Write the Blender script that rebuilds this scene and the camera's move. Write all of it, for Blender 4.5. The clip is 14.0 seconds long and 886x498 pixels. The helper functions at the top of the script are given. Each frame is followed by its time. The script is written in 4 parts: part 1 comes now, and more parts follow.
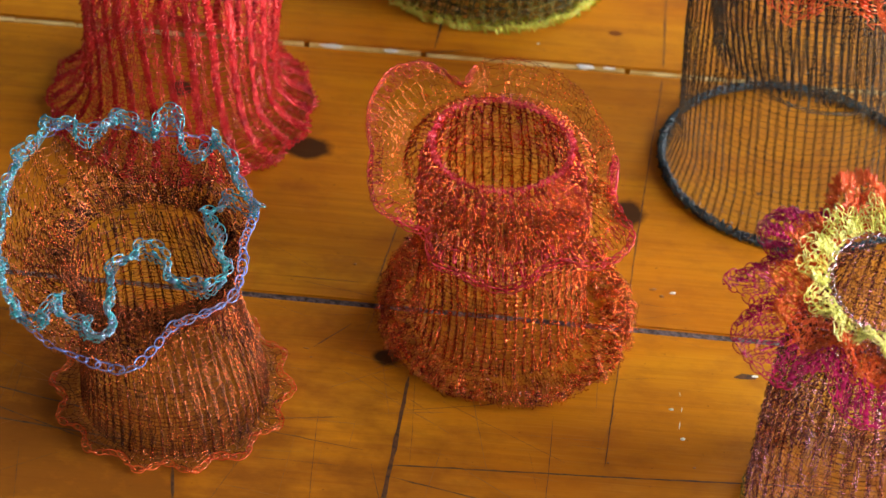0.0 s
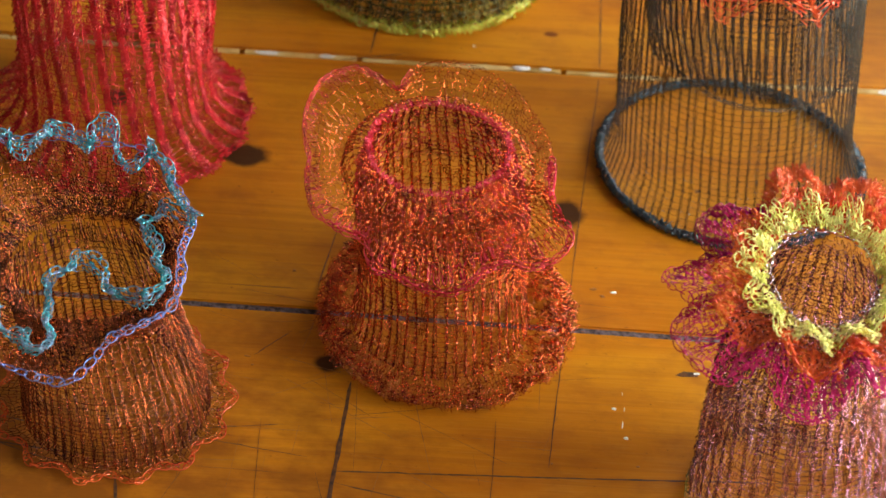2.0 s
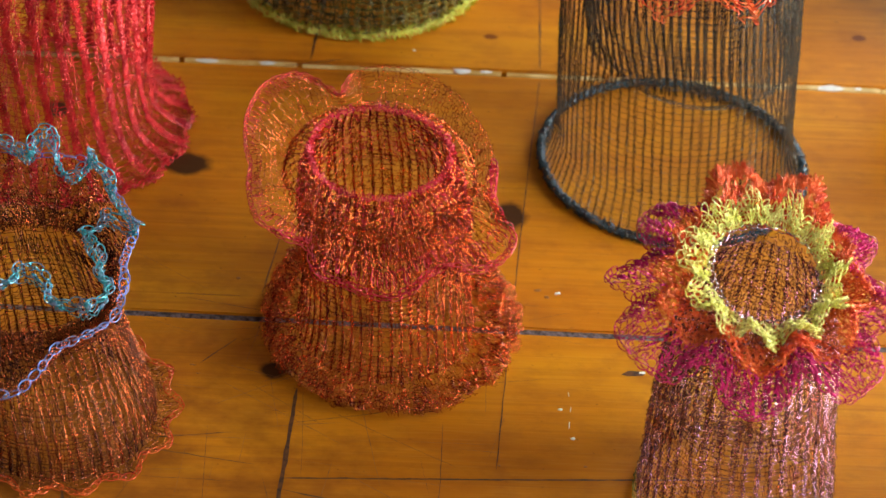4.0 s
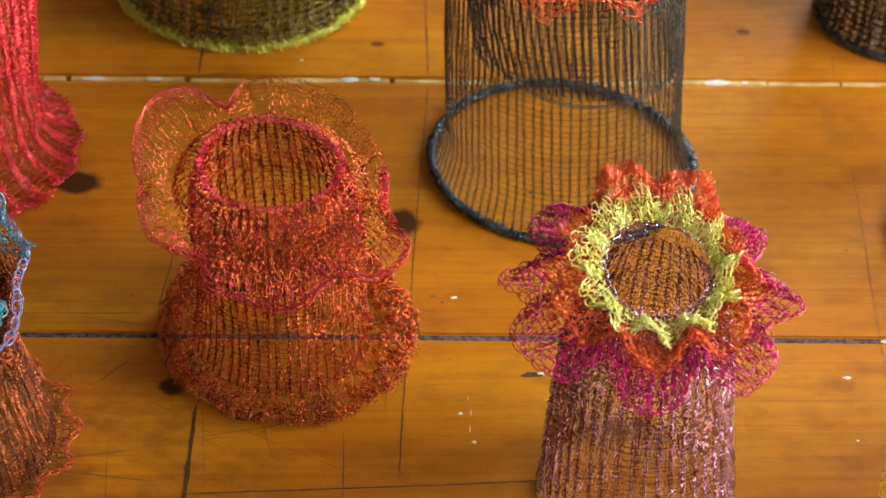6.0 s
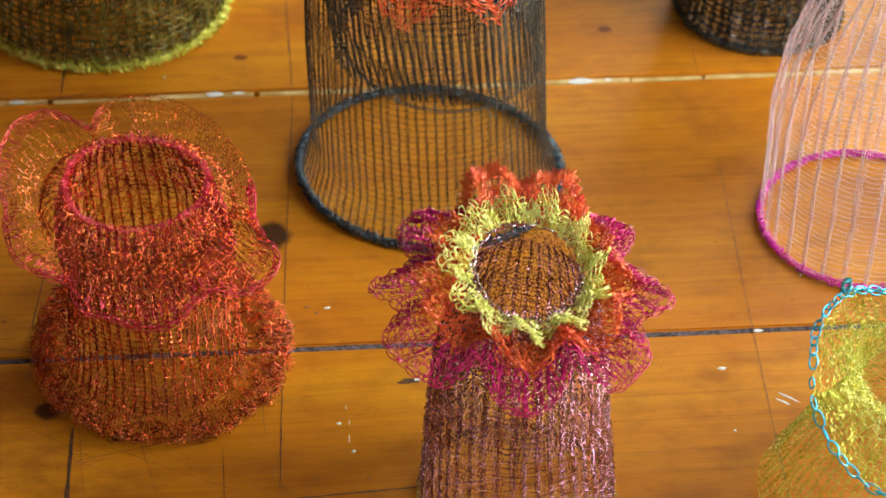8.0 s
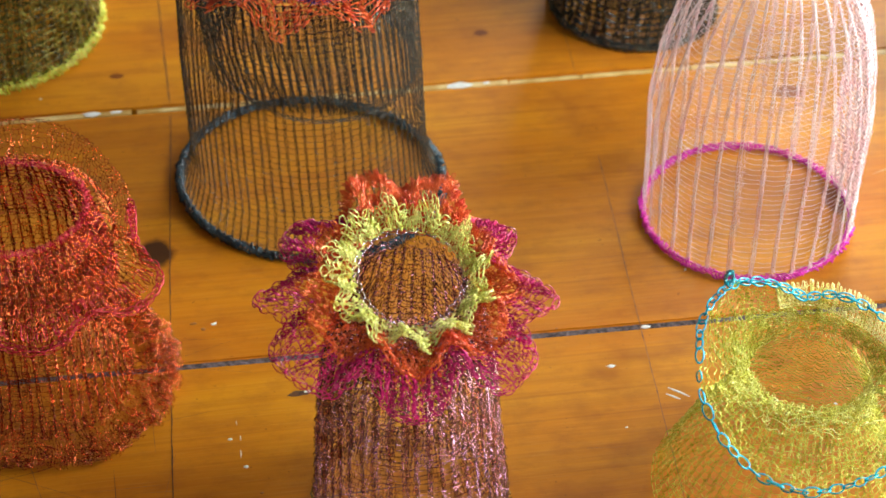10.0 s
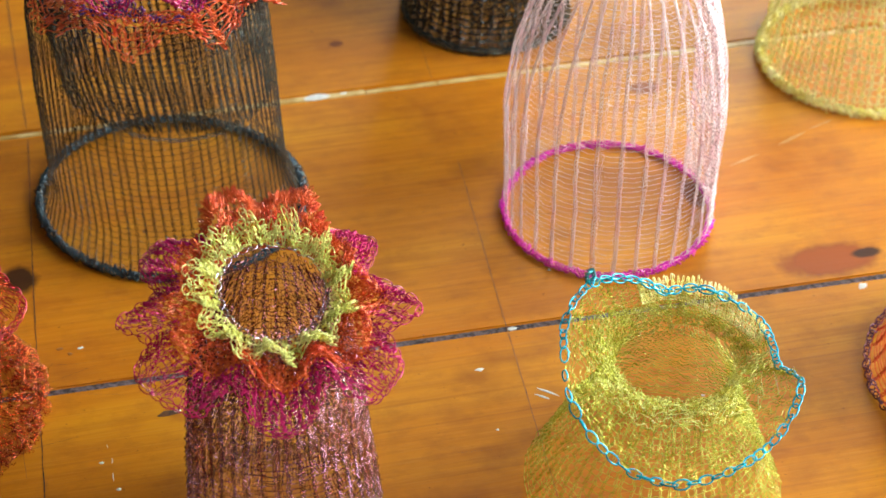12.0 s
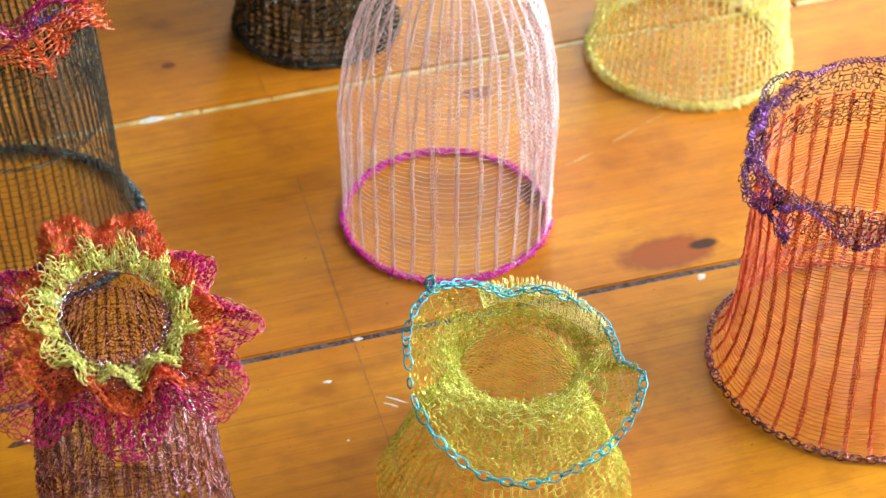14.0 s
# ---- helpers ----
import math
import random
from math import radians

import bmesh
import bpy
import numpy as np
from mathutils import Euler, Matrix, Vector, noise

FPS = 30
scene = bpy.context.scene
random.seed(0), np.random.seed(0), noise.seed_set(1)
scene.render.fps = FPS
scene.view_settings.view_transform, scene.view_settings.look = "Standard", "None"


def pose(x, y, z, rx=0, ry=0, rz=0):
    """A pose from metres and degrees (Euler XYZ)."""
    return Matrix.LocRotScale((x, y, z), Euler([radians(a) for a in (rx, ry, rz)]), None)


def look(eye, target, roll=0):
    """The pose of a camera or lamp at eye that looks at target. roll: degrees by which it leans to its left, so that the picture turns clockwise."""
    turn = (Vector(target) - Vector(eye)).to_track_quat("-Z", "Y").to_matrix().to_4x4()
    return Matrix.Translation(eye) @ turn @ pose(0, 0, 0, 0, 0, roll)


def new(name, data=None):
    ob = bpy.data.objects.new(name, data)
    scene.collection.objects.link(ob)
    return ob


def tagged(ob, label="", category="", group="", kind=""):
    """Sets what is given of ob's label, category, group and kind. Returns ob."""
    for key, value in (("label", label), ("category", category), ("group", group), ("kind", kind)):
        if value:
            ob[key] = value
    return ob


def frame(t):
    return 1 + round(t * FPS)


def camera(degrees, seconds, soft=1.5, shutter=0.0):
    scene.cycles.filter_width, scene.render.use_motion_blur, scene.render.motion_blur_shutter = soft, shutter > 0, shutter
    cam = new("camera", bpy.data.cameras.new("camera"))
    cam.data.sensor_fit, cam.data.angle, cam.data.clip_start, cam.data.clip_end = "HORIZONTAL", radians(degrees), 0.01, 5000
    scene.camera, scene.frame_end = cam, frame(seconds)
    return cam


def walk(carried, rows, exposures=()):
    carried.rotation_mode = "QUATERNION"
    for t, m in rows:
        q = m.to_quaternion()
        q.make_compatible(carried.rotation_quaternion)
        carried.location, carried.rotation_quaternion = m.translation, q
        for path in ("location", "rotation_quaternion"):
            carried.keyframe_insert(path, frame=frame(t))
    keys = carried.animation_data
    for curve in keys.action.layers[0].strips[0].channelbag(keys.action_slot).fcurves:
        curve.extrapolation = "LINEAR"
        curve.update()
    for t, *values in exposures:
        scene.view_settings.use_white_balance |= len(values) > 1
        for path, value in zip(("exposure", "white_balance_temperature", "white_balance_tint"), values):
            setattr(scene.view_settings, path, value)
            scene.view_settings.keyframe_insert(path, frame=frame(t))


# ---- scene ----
cam = camera(20.044, 14.0)
cam.data.dof.use_dof = True
cam.data.dof.focus_distance = 0.81
cam.data.dof.aperture_fstop = 18.0
# seconds, eye (metres from the table's mark), yaw, pitch and lean in degrees
PATH = [
    (0, -0.1046, -0.6180, 0.5903, 0.044, -41.963, 4.823),
    (0.5, -0.1040, -0.6177, 0.5901, -0.350, -41.913, 4.756),
    (1, -0.1033, -0.6174, 0.5898, -0.818, -41.851, 4.698),
    (1.5, -0.1026, -0.6173, 0.5896, -1.249, -41.800, 4.660),
    (2, -0.1020, -0.6172, 0.5895, -1.566, -41.758, 4.635),
    (4.5, -0.0993, -0.6174, 0.5901, -3.736, -41.521, 4.396),
    (5, -0.0986, -0.6174, 0.5904, -4.508, -41.451, 4.317),
    (5.5, -0.0978, -0.6175, 0.5909, -5.261, -41.389, 4.210),
    (6, -0.0968, -0.6176, 0.5913, -6.019, -41.315, 4.098),
    (6.5, -0.0956, -0.6177, 0.5916, -6.860, -41.238, 4.007),
    (7, -0.0944, -0.6178, 0.5919, -7.722, -41.153, 3.895),
    (7.5, -0.0932, -0.6179, 0.5920, -8.635, -41.069, 3.763),
    (10, -0.0875, -0.6172, 0.5911, -12.589, -40.678, 3.082),
    (10.5, -0.0862, -0.6174, 0.5911, -13.409, -40.598, 2.948),
    (11, -0.0848, -0.6179, 0.5915, -14.287, -40.520, 2.821),
    (11.5, -0.0834, -0.6187, 0.5923, -15.284, -40.441, 2.693),
    (12, -0.0821, -0.6198, 0.5933, -16.175, -40.375, 2.570),
    (12.5, -0.0809, -0.6210, 0.5944, -17.114, -40.308, 2.432),
    (13, -0.0797, -0.6224, 0.5955, -18.241, -40.217, 2.289),
    (13.5, -0.0785, -0.6240, 0.5966, -19.338, -40.125, 2.159),
    (14, -0.0773, -0.6255, 0.5977, -20.378, -40.039, 2.037),
]
walk(cam, [(t, pose(x, y, z, 90 + pitch, 0, yaw) @ pose(0, 0, 0, 0, 0, lean)) for t, x, y, z, yaw, pitch, lean in PATH],
     [(0.0, 0.06, 6750, 19), (5.0, 0.0, 6600, 14), (14.0, -0.14, 6150, 8)])

# ---- light: two windows in the corner beyond the end of the table, a third behind the camera ----
world = bpy.data.worlds.new("world")
scene.world = world
world.use_nodes = True
world.node_tree.nodes["Background"].inputs[0].default_value = (0.75, 0.85, 1.0, 1)
world.node_tree.nodes["Background"].inputs[1].default_value = 0.05


def window_light(name, eye, target, width, height, watts, colour):
    data = bpy.data.lights.new(name, "AREA")
    data.shape, data.size, data.size_y, data.energy, data.color = "RECTANGLE", width, height, watts, colour
    ob = new(name, data)
    ob.matrix_world = look(eye, target)
    return ob


window_light("window_light", (1.255, -0.35, 0.66), (0.1, -0.35, 0.3), 1.3, 0.8, 62, (0.98, 1.0, 0.9))
window_light("window_light", (0.875, 1.355, 0.66), (0.875, 0.2, 0.3), 0.62, 1.0, 20, (0.94, 1.0, 0.94))
window_light("window_light", (0.75, -2.005, 0.9), (0.75, 0.1, 0.4), 0.9, 1.2, 8, (0.86, 0.93, 1.0))


# ---- materials ----
def material(name):
    m = bpy.data.materials.new(name)
    m.use_nodes = True
    return m, m.node_tree.nodes, m.node_tree.links, m.node_tree.nodes["Principled BSDF"]


def wire(name, colour, other=None, metal=0.75, rough=0.32, scale=160.0):
    """Enamelled craft wire; the coat wanders a little between two tones."""
    m, n, l, p = material(name)
    tex = n.new("ShaderNodeTexCoord")
    noi = n.new("ShaderNodeTexNoise")
    noi.inputs["Scale"].default_value, noi.inputs["Detail"].default_value = scale, 2.0
    ramp = n.new("ShaderNodeValToRGB")
    other = other or tuple(c * 0.55 for c in colour)
    ramp.color_ramp.elements[0].color, ramp.color_ramp.elements[1].color = (*other, 1), (*colour, 1)
    ramp.color_ramp.elements[0].position, ramp.color_ramp.elements[1].position = 0.36, 0.58
    l.new(tex.outputs["Object"], noi.inputs["Vector"])
    l.new(noi.outputs["Fac"], ramp.inputs["Fac"])
    l.new(ramp.outputs["Color"], p.inputs["Base Color"])
    p.inputs["Metallic"].default_value, p.inputs["Roughness"].default_value = metal, rough * 0.7
    p.inputs["Coat Weight"].default_value, p.inputs["Coat Roughness"].default_value = 0.6, 0.04
    return m


COPPER = wire("copper_wire", (0.95, 0.22, 0.05), (0.42, 0.06, 0.015), 0.85, 0.17)
BROWN = wire("brown_wire", (0.52, 0.135, 0.035), (0.19, 0.042, 0.012), 0.9, 0.18)
PINK_RED = wire("pink_red_wire", (0.95, 0.07, 0.12), (0.62, 0.02, 0.045), 0.55, 0.18)
ORANGE = wire("orange_wire", (0.95, 0.16, 0.035), (0.7, 0.06, 0.018), 0.4, 0.22)
RED = wire("red_wire", (0.9, 0.045, 0.05), (0.55, 0.012, 0.02), 0.45, 0.2)
MAGENTA = wire("magenta_wire", (0.7, 0.012, 0.17), (0.4, 0.008, 0.1), 0.45, 0.22)
HOT_PINK = wire("hot_pink_wire", (0.9, 0.03, 0.62), (0.7, 0.02, 0.46), 0.15)
TEAL = wire("teal_wire", (0.05, 0.46, 0.54), (0.26, 0.36, 0.55), 0.6, 0.2, 300)
SKY = wire("sky_wire", (0.03, 0.55, 0.76), (0.015, 0.32, 0.48), 0.25, 0.2)
BLUE = wire("pale_blue_wire", (0.28, 0.42, 0.92), (0.14, 0.22, 0.58), 0.6, 0.18)
LIME = wire("lime_wire", (0.93, 0.94, 0.28), (0.74, 0.74, 0.11), 0.15, 0.18)
YELLOW = wire("yellow_wire", (0.8, 0.85, 0.12), (0.46, 0.47, 0.022), 0.35, 0.16)
LEMON = wire("lemon_wire", (1.0, 0.96, 0.42), (0.95, 0.88, 0.22), 0.05)
OLIVE = wire("olive_wire", (0.26, 0.21, 0.025), (0.09, 0.075, 0.01), 0.6)
DARK = wire("dark_green_wire", (0.095, 0.095, 0.072), (0.032, 0.033, 0.026), 0.7, 0.25)
SLATE = wire("slate_wire", (0.06, 0.11, 0.14), (0.02, 0.03, 0.04), 0.5, 0.35)
PINK = wire("pale_pink_wire", (1.0, 0.84, 0.88), (1.0, 0.66, 0.73), 0.05, 0.14)
PLUM = wire("plum_wire", (0.52, 0.29, 0.35), (0.24, 0.052, 0.026), 0.95, 0.12)
PURPLE = wire("purple_wire", (0.3, 0.08, 0.52), (0.13, 0.04, 0.2), 0.6, 0.2)
MAROON = wire("maroon_wire", (0.32, 0.1, 0.14), (0.16, 0.06, 0.1), 0.65)
# silvery lilac tone paints the white glints on the plum vessel's mouth rim
PLUM_GLINT = wire("plum_wire_glint", (0.78, 0.7, 0.84), (0.5, 0.4, 0.5), 0.9, 0.14)
RUST = wire("rust_red_wire", (0.95, 0.14, 0.035), (0.72, 0.06, 0.015), 0.3, 0.2)

# knots of the boards: x, y, half length, half width, tone (0 dark, 1 red-brown)
KNOTS = [
    (-0.158, 0.0875, 0.0095, 0.0062, 0.0), (-0.040, 0.066, 0.0066, 0.0075, 0.0), (-0.1205, -0.018, 0.0052, 0.0042, 0.0),
    (0.2495, 0.0145, 0.0198, 0.0088, 0.5), (0.2495, 0.0145, 0.0176, 0.0073, 1.0), (0.264, 0.0155, 0.0062, 0.0026, 0.0), (0.2125, 0.0615, 0.0042, 0.0085, 0.35), (-0.208, 0.116, 0.005, 0.005, 0.2),
    (0.215, 0.129, 0.0065, 0.004, 0.5), (-0.045, 0.173, 0.003, 0.0016, 0.3), (0.102, 0.183, 0.003, 0.002, 0.3), (-0.112, 0.196, 0.004, 0.005, 0.1),
]


def pine():
    """Old varnished pine: long grain, worn patches, knots, fine dirt."""
    m, n, l, p = material("varnished_pine")
    tex = n.new("ShaderNodeTexCoord")

    def noise_at(scale3, detail, rough=0.55):
        mp = n.new("ShaderNodeMapping")
        mp.inputs["Scale"].default_value = scale3
        t = n.new("ShaderNodeTexNoise")
        t.inputs["Scale"].default_value, t.inputs["Detail"].default_value, t.inputs["Roughness"].default_value = 1.0, detail, rough
        l.new(tex.outputs["Object"], mp.inputs["Vector"])
        l.new(mp.outputs["Vector"], t.inputs["Vector"])
        return t.outputs["Fac"]

    def ramp(fac, *stops):
        r = n.new("ShaderNodeValToRGB")
        while len(r.color_ramp.elements) < len(stops):
            r.color_ramp.elements.new(0.5)
        for e, (at, c) in zip(r.color_ramp.elements, stops):
            e.position, e.color = at, (*c, 1)
        l.new(fac, r.inputs["Fac"])
        return r.outputs["Color"]

    def mix(fac, a, b, mode="MIX"):
        x = n.new("ShaderNodeMix")
        x.data_type, x.blend_type = "RGBA", mode
        for sock, v in ((x.inputs[0], fac), (x.inputs[6], a), (x.inputs[7], b)):
            if isinstance(v, (float, tuple)):
                sock.default_value = v
            else:
                l.new(v, sock)
        return x.outputs[2]

    def calc(op, a, b=0.0, c=0.0):
        x = n.new("ShaderNodeMath")
        x.operation = op
        for sock, v in zip(x.inputs, (a, b, c)):
            if isinstance(v, float):
                sock.default_value = v
            else:
                l.new(v, sock)
        return x.outputs[0]

    broad = noise_at((5, 22, 5), 3.0)
    grain = noise_at((9, 240, 20), 4.0, 0.6)
    fine = noise_at((60, 1500, 60), 2.0)
    blotch = noise_at((26, 34, 26), 4.0)
    specks = noise_at((420, 520, 420), 2.0)
    col = ramp(broad, (0.3, (0.47, 0.142, 0.006)), (0.5, (0.57, 0.208, 0.008)), (0.72, (0.65, 0.288, 0.011)))
    col = mix(ramp(grain, (0.42, (0, 0, 0)), (0.64, (0.38, 0.38, 0.38))), col, (0.36, 0.105, 0.009, 1))
    col = mix(ramp(fine, (0.5, (0, 0, 0)), (0.75, (0.25, 0.25, 0.25))), col, (0.62, 0.29, 0.05, 1))
    col = mix(ramp(blotch, (0.54, (0, 0, 0)), (0.72, (0.6, 0.6, 0.6))), col, (0.28, 0.085, 0.012, 1))
    col = mix(ramp(specks, (0.7, (0, 0, 0)), (0.76, (0.6, 0.6, 0.6))), col, (0.12, 0.04, 0.012, 1))
    smudge = noise_at((75, 130, 75), 5.0, 0.65)
    col = mix(ramp(smudge, (0.48, (0, 0, 0)), (0.7, (0.42, 0.42, 0.42))), col, (0.29, 0.088, 0.012, 1))
    streak = noise_at((3.5, 520, 10), 3.0)
    col = mix(ramp(streak, (0.56, (0, 0, 0)), (0.68, (0.32, 0.32, 0.32))), col, (0.3, 0.085, 0.01, 1))
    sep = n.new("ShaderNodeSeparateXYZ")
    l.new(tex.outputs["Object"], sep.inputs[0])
    # greasy, scratched grime in the boards, deepened to paint the shade at front left
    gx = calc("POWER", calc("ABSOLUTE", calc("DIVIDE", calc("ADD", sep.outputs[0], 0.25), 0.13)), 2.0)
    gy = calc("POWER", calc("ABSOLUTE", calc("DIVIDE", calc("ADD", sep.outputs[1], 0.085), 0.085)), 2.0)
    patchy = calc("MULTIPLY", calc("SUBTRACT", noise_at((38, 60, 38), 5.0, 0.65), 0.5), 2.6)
    grime_shade = n.new("ShaderNodeMapRange")
    grime_shade.inputs["From Min"].default_value, grime_shade.inputs["From Max"].default_value = 1.35, 0.35
    grime_shade.inputs["To Max"].default_value = 0.82
    l.new(calc("ADD", calc("SQRT", calc("ADD", gx, gy)), patchy), grime_shade.inputs["Value"])
    col = mix(grime_shade.outputs[0], col, (0.17, 0.05, 0.008, 1))
    wob = calc("MULTIPLY", calc("SUBTRACT", noise_at((150, 150, 150), 2.0), 0.5), 0.6)
    for kx, ky, hx, hy, tone in KNOTS:
        dx = calc("POWER", calc("ABSOLUTE", calc("DIVIDE", calc("SUBTRACT", sep.outputs[0], kx), hx)), 2.0)
        dy = calc("POWER", calc("ABSOLUTE", calc("DIVIDE", calc("SUBTRACT", sep.outputs[1], ky), hy)), 2.0)
        d = calc("ADD", calc("SQRT", calc("ADD", dx, dy)), wob)
        dark = (0.035, 0.014, 0.008) if tone < 0.3 else tuple(a + (b - a) * tone for a, b in zip((0.1, 0.03, 0.01), (0.33, 0.075, 0.01)))
        mask = n.new("ShaderNodeMapRange")
        mask.inputs["From Min"].default_value, mask.inputs["From Max"].default_value = 1.15, 0.75
        l.new(d, mask.inputs["Value"])
        col = mix(calc("MULTIPLY", mask.outputs[0], 0.93), col, (*dark, 1))
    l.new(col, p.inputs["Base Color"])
    rough = n.new("ShaderNodeMapRange")
    rough.inputs["To Min"].default_value, rough.inputs["To Max"].default_value = 0.3, 0.5
    l.new(blotch, rough.inputs["Value"])
    l.new(rough.outputs[0], p.inputs["Roughness"])
    bump = n.new("ShaderNodeBump")
    bump.inputs["Strength"].default_value, bump.inputs["Distance"].default_value = 0.25, 0.0004
    l.new(calc("ADD", grain, calc("MULTIPLY", broad, 1.5)), bump.inputs["Height"])
    l.new(bump.outputs["Normal"], p.inputs["Normal"])
    p.inputs["Specular IOR Level"].default_value = 0.15
    return m


def plain(name, a, b, scale, rough=0.7, bump_mm=0.0):
    m, n, l, p = material(name)
    tex, noi, ramp = n.new("ShaderNodeTexCoord"), n.new("ShaderNodeTexNoise"), n.new("ShaderNodeValToRGB")
    noi.inputs["Scale"].default_value, noi.inputs["Detail"].default_value = scale, 4.0
    ramp.color_ramp.elements[0].color, ramp.color_ramp.elements[1].color = (*a, 1), (*b, 1)
    ramp.color_ramp.elements[0].position, ramp.color_ramp.elements[1].position = 0.35, 0.65
    l.new(tex.outputs["Object"], noi.inputs["Vector"])
    l.new(noi.outputs["Fac"], ramp.inputs["Fac"])
    l.new(ramp.outputs["Color"], p.inputs["Base Color"])
    p.inputs["Roughness"].default_value = rough
    if bump_mm:
        bp = n.new("ShaderNodeBump")
        bp.inputs["Distance"].default_value = bump_mm / 1000
        l.new(noi.outputs["Fac"], bp.inputs["Height"])
        l.new(bp.outputs["Normal"], p.inputs["Normal"])
    return m


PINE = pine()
GAP_DIRT = plain("gap_dirt", (0.03, 0.02, 0.022), (0.17, 0.13, 0.145), 600, 0.95, 0.6)
FILLET = plain("pale_fillet_wood", (0.5, 0.3, 0.07), (0.74, 0.55, 0.24), 110, 0.5, 0.2)
WHITE = plain("white_paint", (0.66, 0.66, 0.64), (0.82, 0.82, 0.8), 300, 0.6)
INK = plain("dark_scratch", (0.035, 0.016, 0.01), (0.14, 0.05, 0.012), 420, 0.6)
FAINT = plain("faint_scratch", (0.15, 0.05, 0.01), (0.34, 0.12, 0.014), 300, 0.45)
SCUFF = plain("pale_scuff", (0.46, 0.22, 0.06), (0.56, 0.31, 0.12), 300, 0.6)
PLASTER = plain("wall_paint", (0.17, 0.155, 0.14), (0.21, 0.195, 0.17), 3, 0.85)
FLOOR = plain("floor_boards", (0.2, 0.13, 0.07), (0.3, 0.2, 0.11), 6, 0.5)


# ---- mesh helpers ----
def mesh_of(name, verts, faces, mat, smooth=False):
    """faces: an array of quads or of triangles."""
    me = bpy.data.meshes.new(name)
    faces = np.asarray(faces, np.int32)
    count, k = faces.shape
    me.vertices.add(len(verts))
    me.vertices.foreach_set("co", np.asarray(verts, np.float32).ravel())
    me.loops.add(count * k)
    me.loops.foreach_set("vertex_index", faces.ravel())
    me.polygons.add(count)
    me.polygons.foreach_set("loop_start", np.arange(0, count * k, k, dtype=np.int32))
    if smooth:
        me.polygons.foreach_set("use_smooth", np.ones(count, bool))
    me.update(calc_edges=True)
    me.materials.append(mat)
    return me


def part(name, me, parent, label=""):
    ob = new(name, me)
    ob.parent = parent
    return tagged(ob, label)


def thing(name, label, category, group=""):
    ob = new(name)
    ob.empty_display_size = 0.01
    return tagged(ob, label, category, group)


def box(name, lo, hi, mat, bevel=0.0):
    bm = bmesh.new()
    bmesh.ops.create_cube(bm, size=1)
    for v in bm.verts:
        v.co = Vector([(a + b) / 2 + c * (b - a) for a, b, c in zip(lo, hi, v.co)])
    if bevel:
        bmesh.ops.bevel(bm, geom=bm.edges[:], offset=bevel, segments=2, affect="EDGES")
    me = bpy.data.meshes.new(name)
    bm.to_mesh(me)
    bm.free()
    me.materials.append(mat)
    return me


def wires(P, radius, closed, sides=3):
    """Tubes along the strands P (strands x points x 3): vertices and quads."""
    P = np.asarray(P, float)
    if P.ndim == 2:
        P = P[None]
    S, N, _ = P.shape
    if closed:
        T = np.roll(P, -1, 1) - np.roll(P, 1, 1)
    else:
        T = np.gradient(P, axis=1)
    T /= np.linalg.norm(T, axis=-1, keepdims=True) + 1e-12
    B = np.cross(T, np.array([0.31, 0.22, 0.92]))
    B /= np.linalg.norm(B, axis=-1, keepdims=True) + 1e-9
    C = np.cross(T, B)
    a = np.arange(sides) * 2 * np.pi / sides
    V = P[:, :, None] + radius * (np.cos(a)[:, None] * B[:, :, None] + np.sin(a)[:, None] * C[:, :, None])
    idx = np.arange(S * N * sides).reshape(S, N, sides)
    nxt = np.roll(idx, -1, 1) if closed else idx[:, 1:]
    cur = idx if closed else idx[:, :-1]
    F = np.stack([cur, np.roll(cur, -1, 2), np.roll(nxt, -1, 2), nxt], -1).reshape(-1, 4)
    return V.reshape(-1, 3), F


def wire_part(name, strands, radius, mat, parent, label="", closed=True, sides=3):
    """strands: one array, or a list of arrays, of wire paths."""
    vs, fs, at = [], [], 0
    for P in strands if isinstance(strands, list) else [strands]:
        v, f = wires(P, radius, closed and len(P) > 1, sides)
        vs.append(v), fs.append(f + at)
        at += len(v)
    return part(name, mesh_of(name, np.concatenate(vs), np.concatenate(fs), mat, True), parent, label)


def around(values):
    """A smooth closed function of u (0 to 1) through evenly spaced values (numbers or rows)."""
    c = np.asarray(values, float)

    def f(u):
        x = (np.asarray(u, float) % 1.0) * len(c)
        i = np.floor(x).astype(int)
        w = x - i
        if c.ndim > 1:
            w = w[..., None]
        a, b, d, e = (c[(i + k) % len(c)] for k in (-1, 0, 1, 2))
        return b + 0.5 * w * (d - a + w * (2 * a - 5 * b + 4 * d - e + w * (3 * (b - d) + e - a)))

    return f


def along(rows):
    """A smooth open function of v (0 to 1) through rows, spaced by their distances."""
    c = np.asarray(rows, float)
    s = np.r_[0, np.cumsum(np.linalg.norm(np.diff(c, axis=0), axis=1))]
    s /= s[-1]
    fine = np.linspace(0, 1, 120)
    out = np.stack([np.interp(fine, s, c[:, k]) for k in range(c.shape[1])], 1)
    for _ in range(10):
        out[1:-1] = (out[:-2] + 2 * out[1:-1] + out[2:]) / 4

    def f(v):
        return np.stack([np.interp(v, fine, out[:, k]) for k in range(c.shape[1])], -1)

    return f


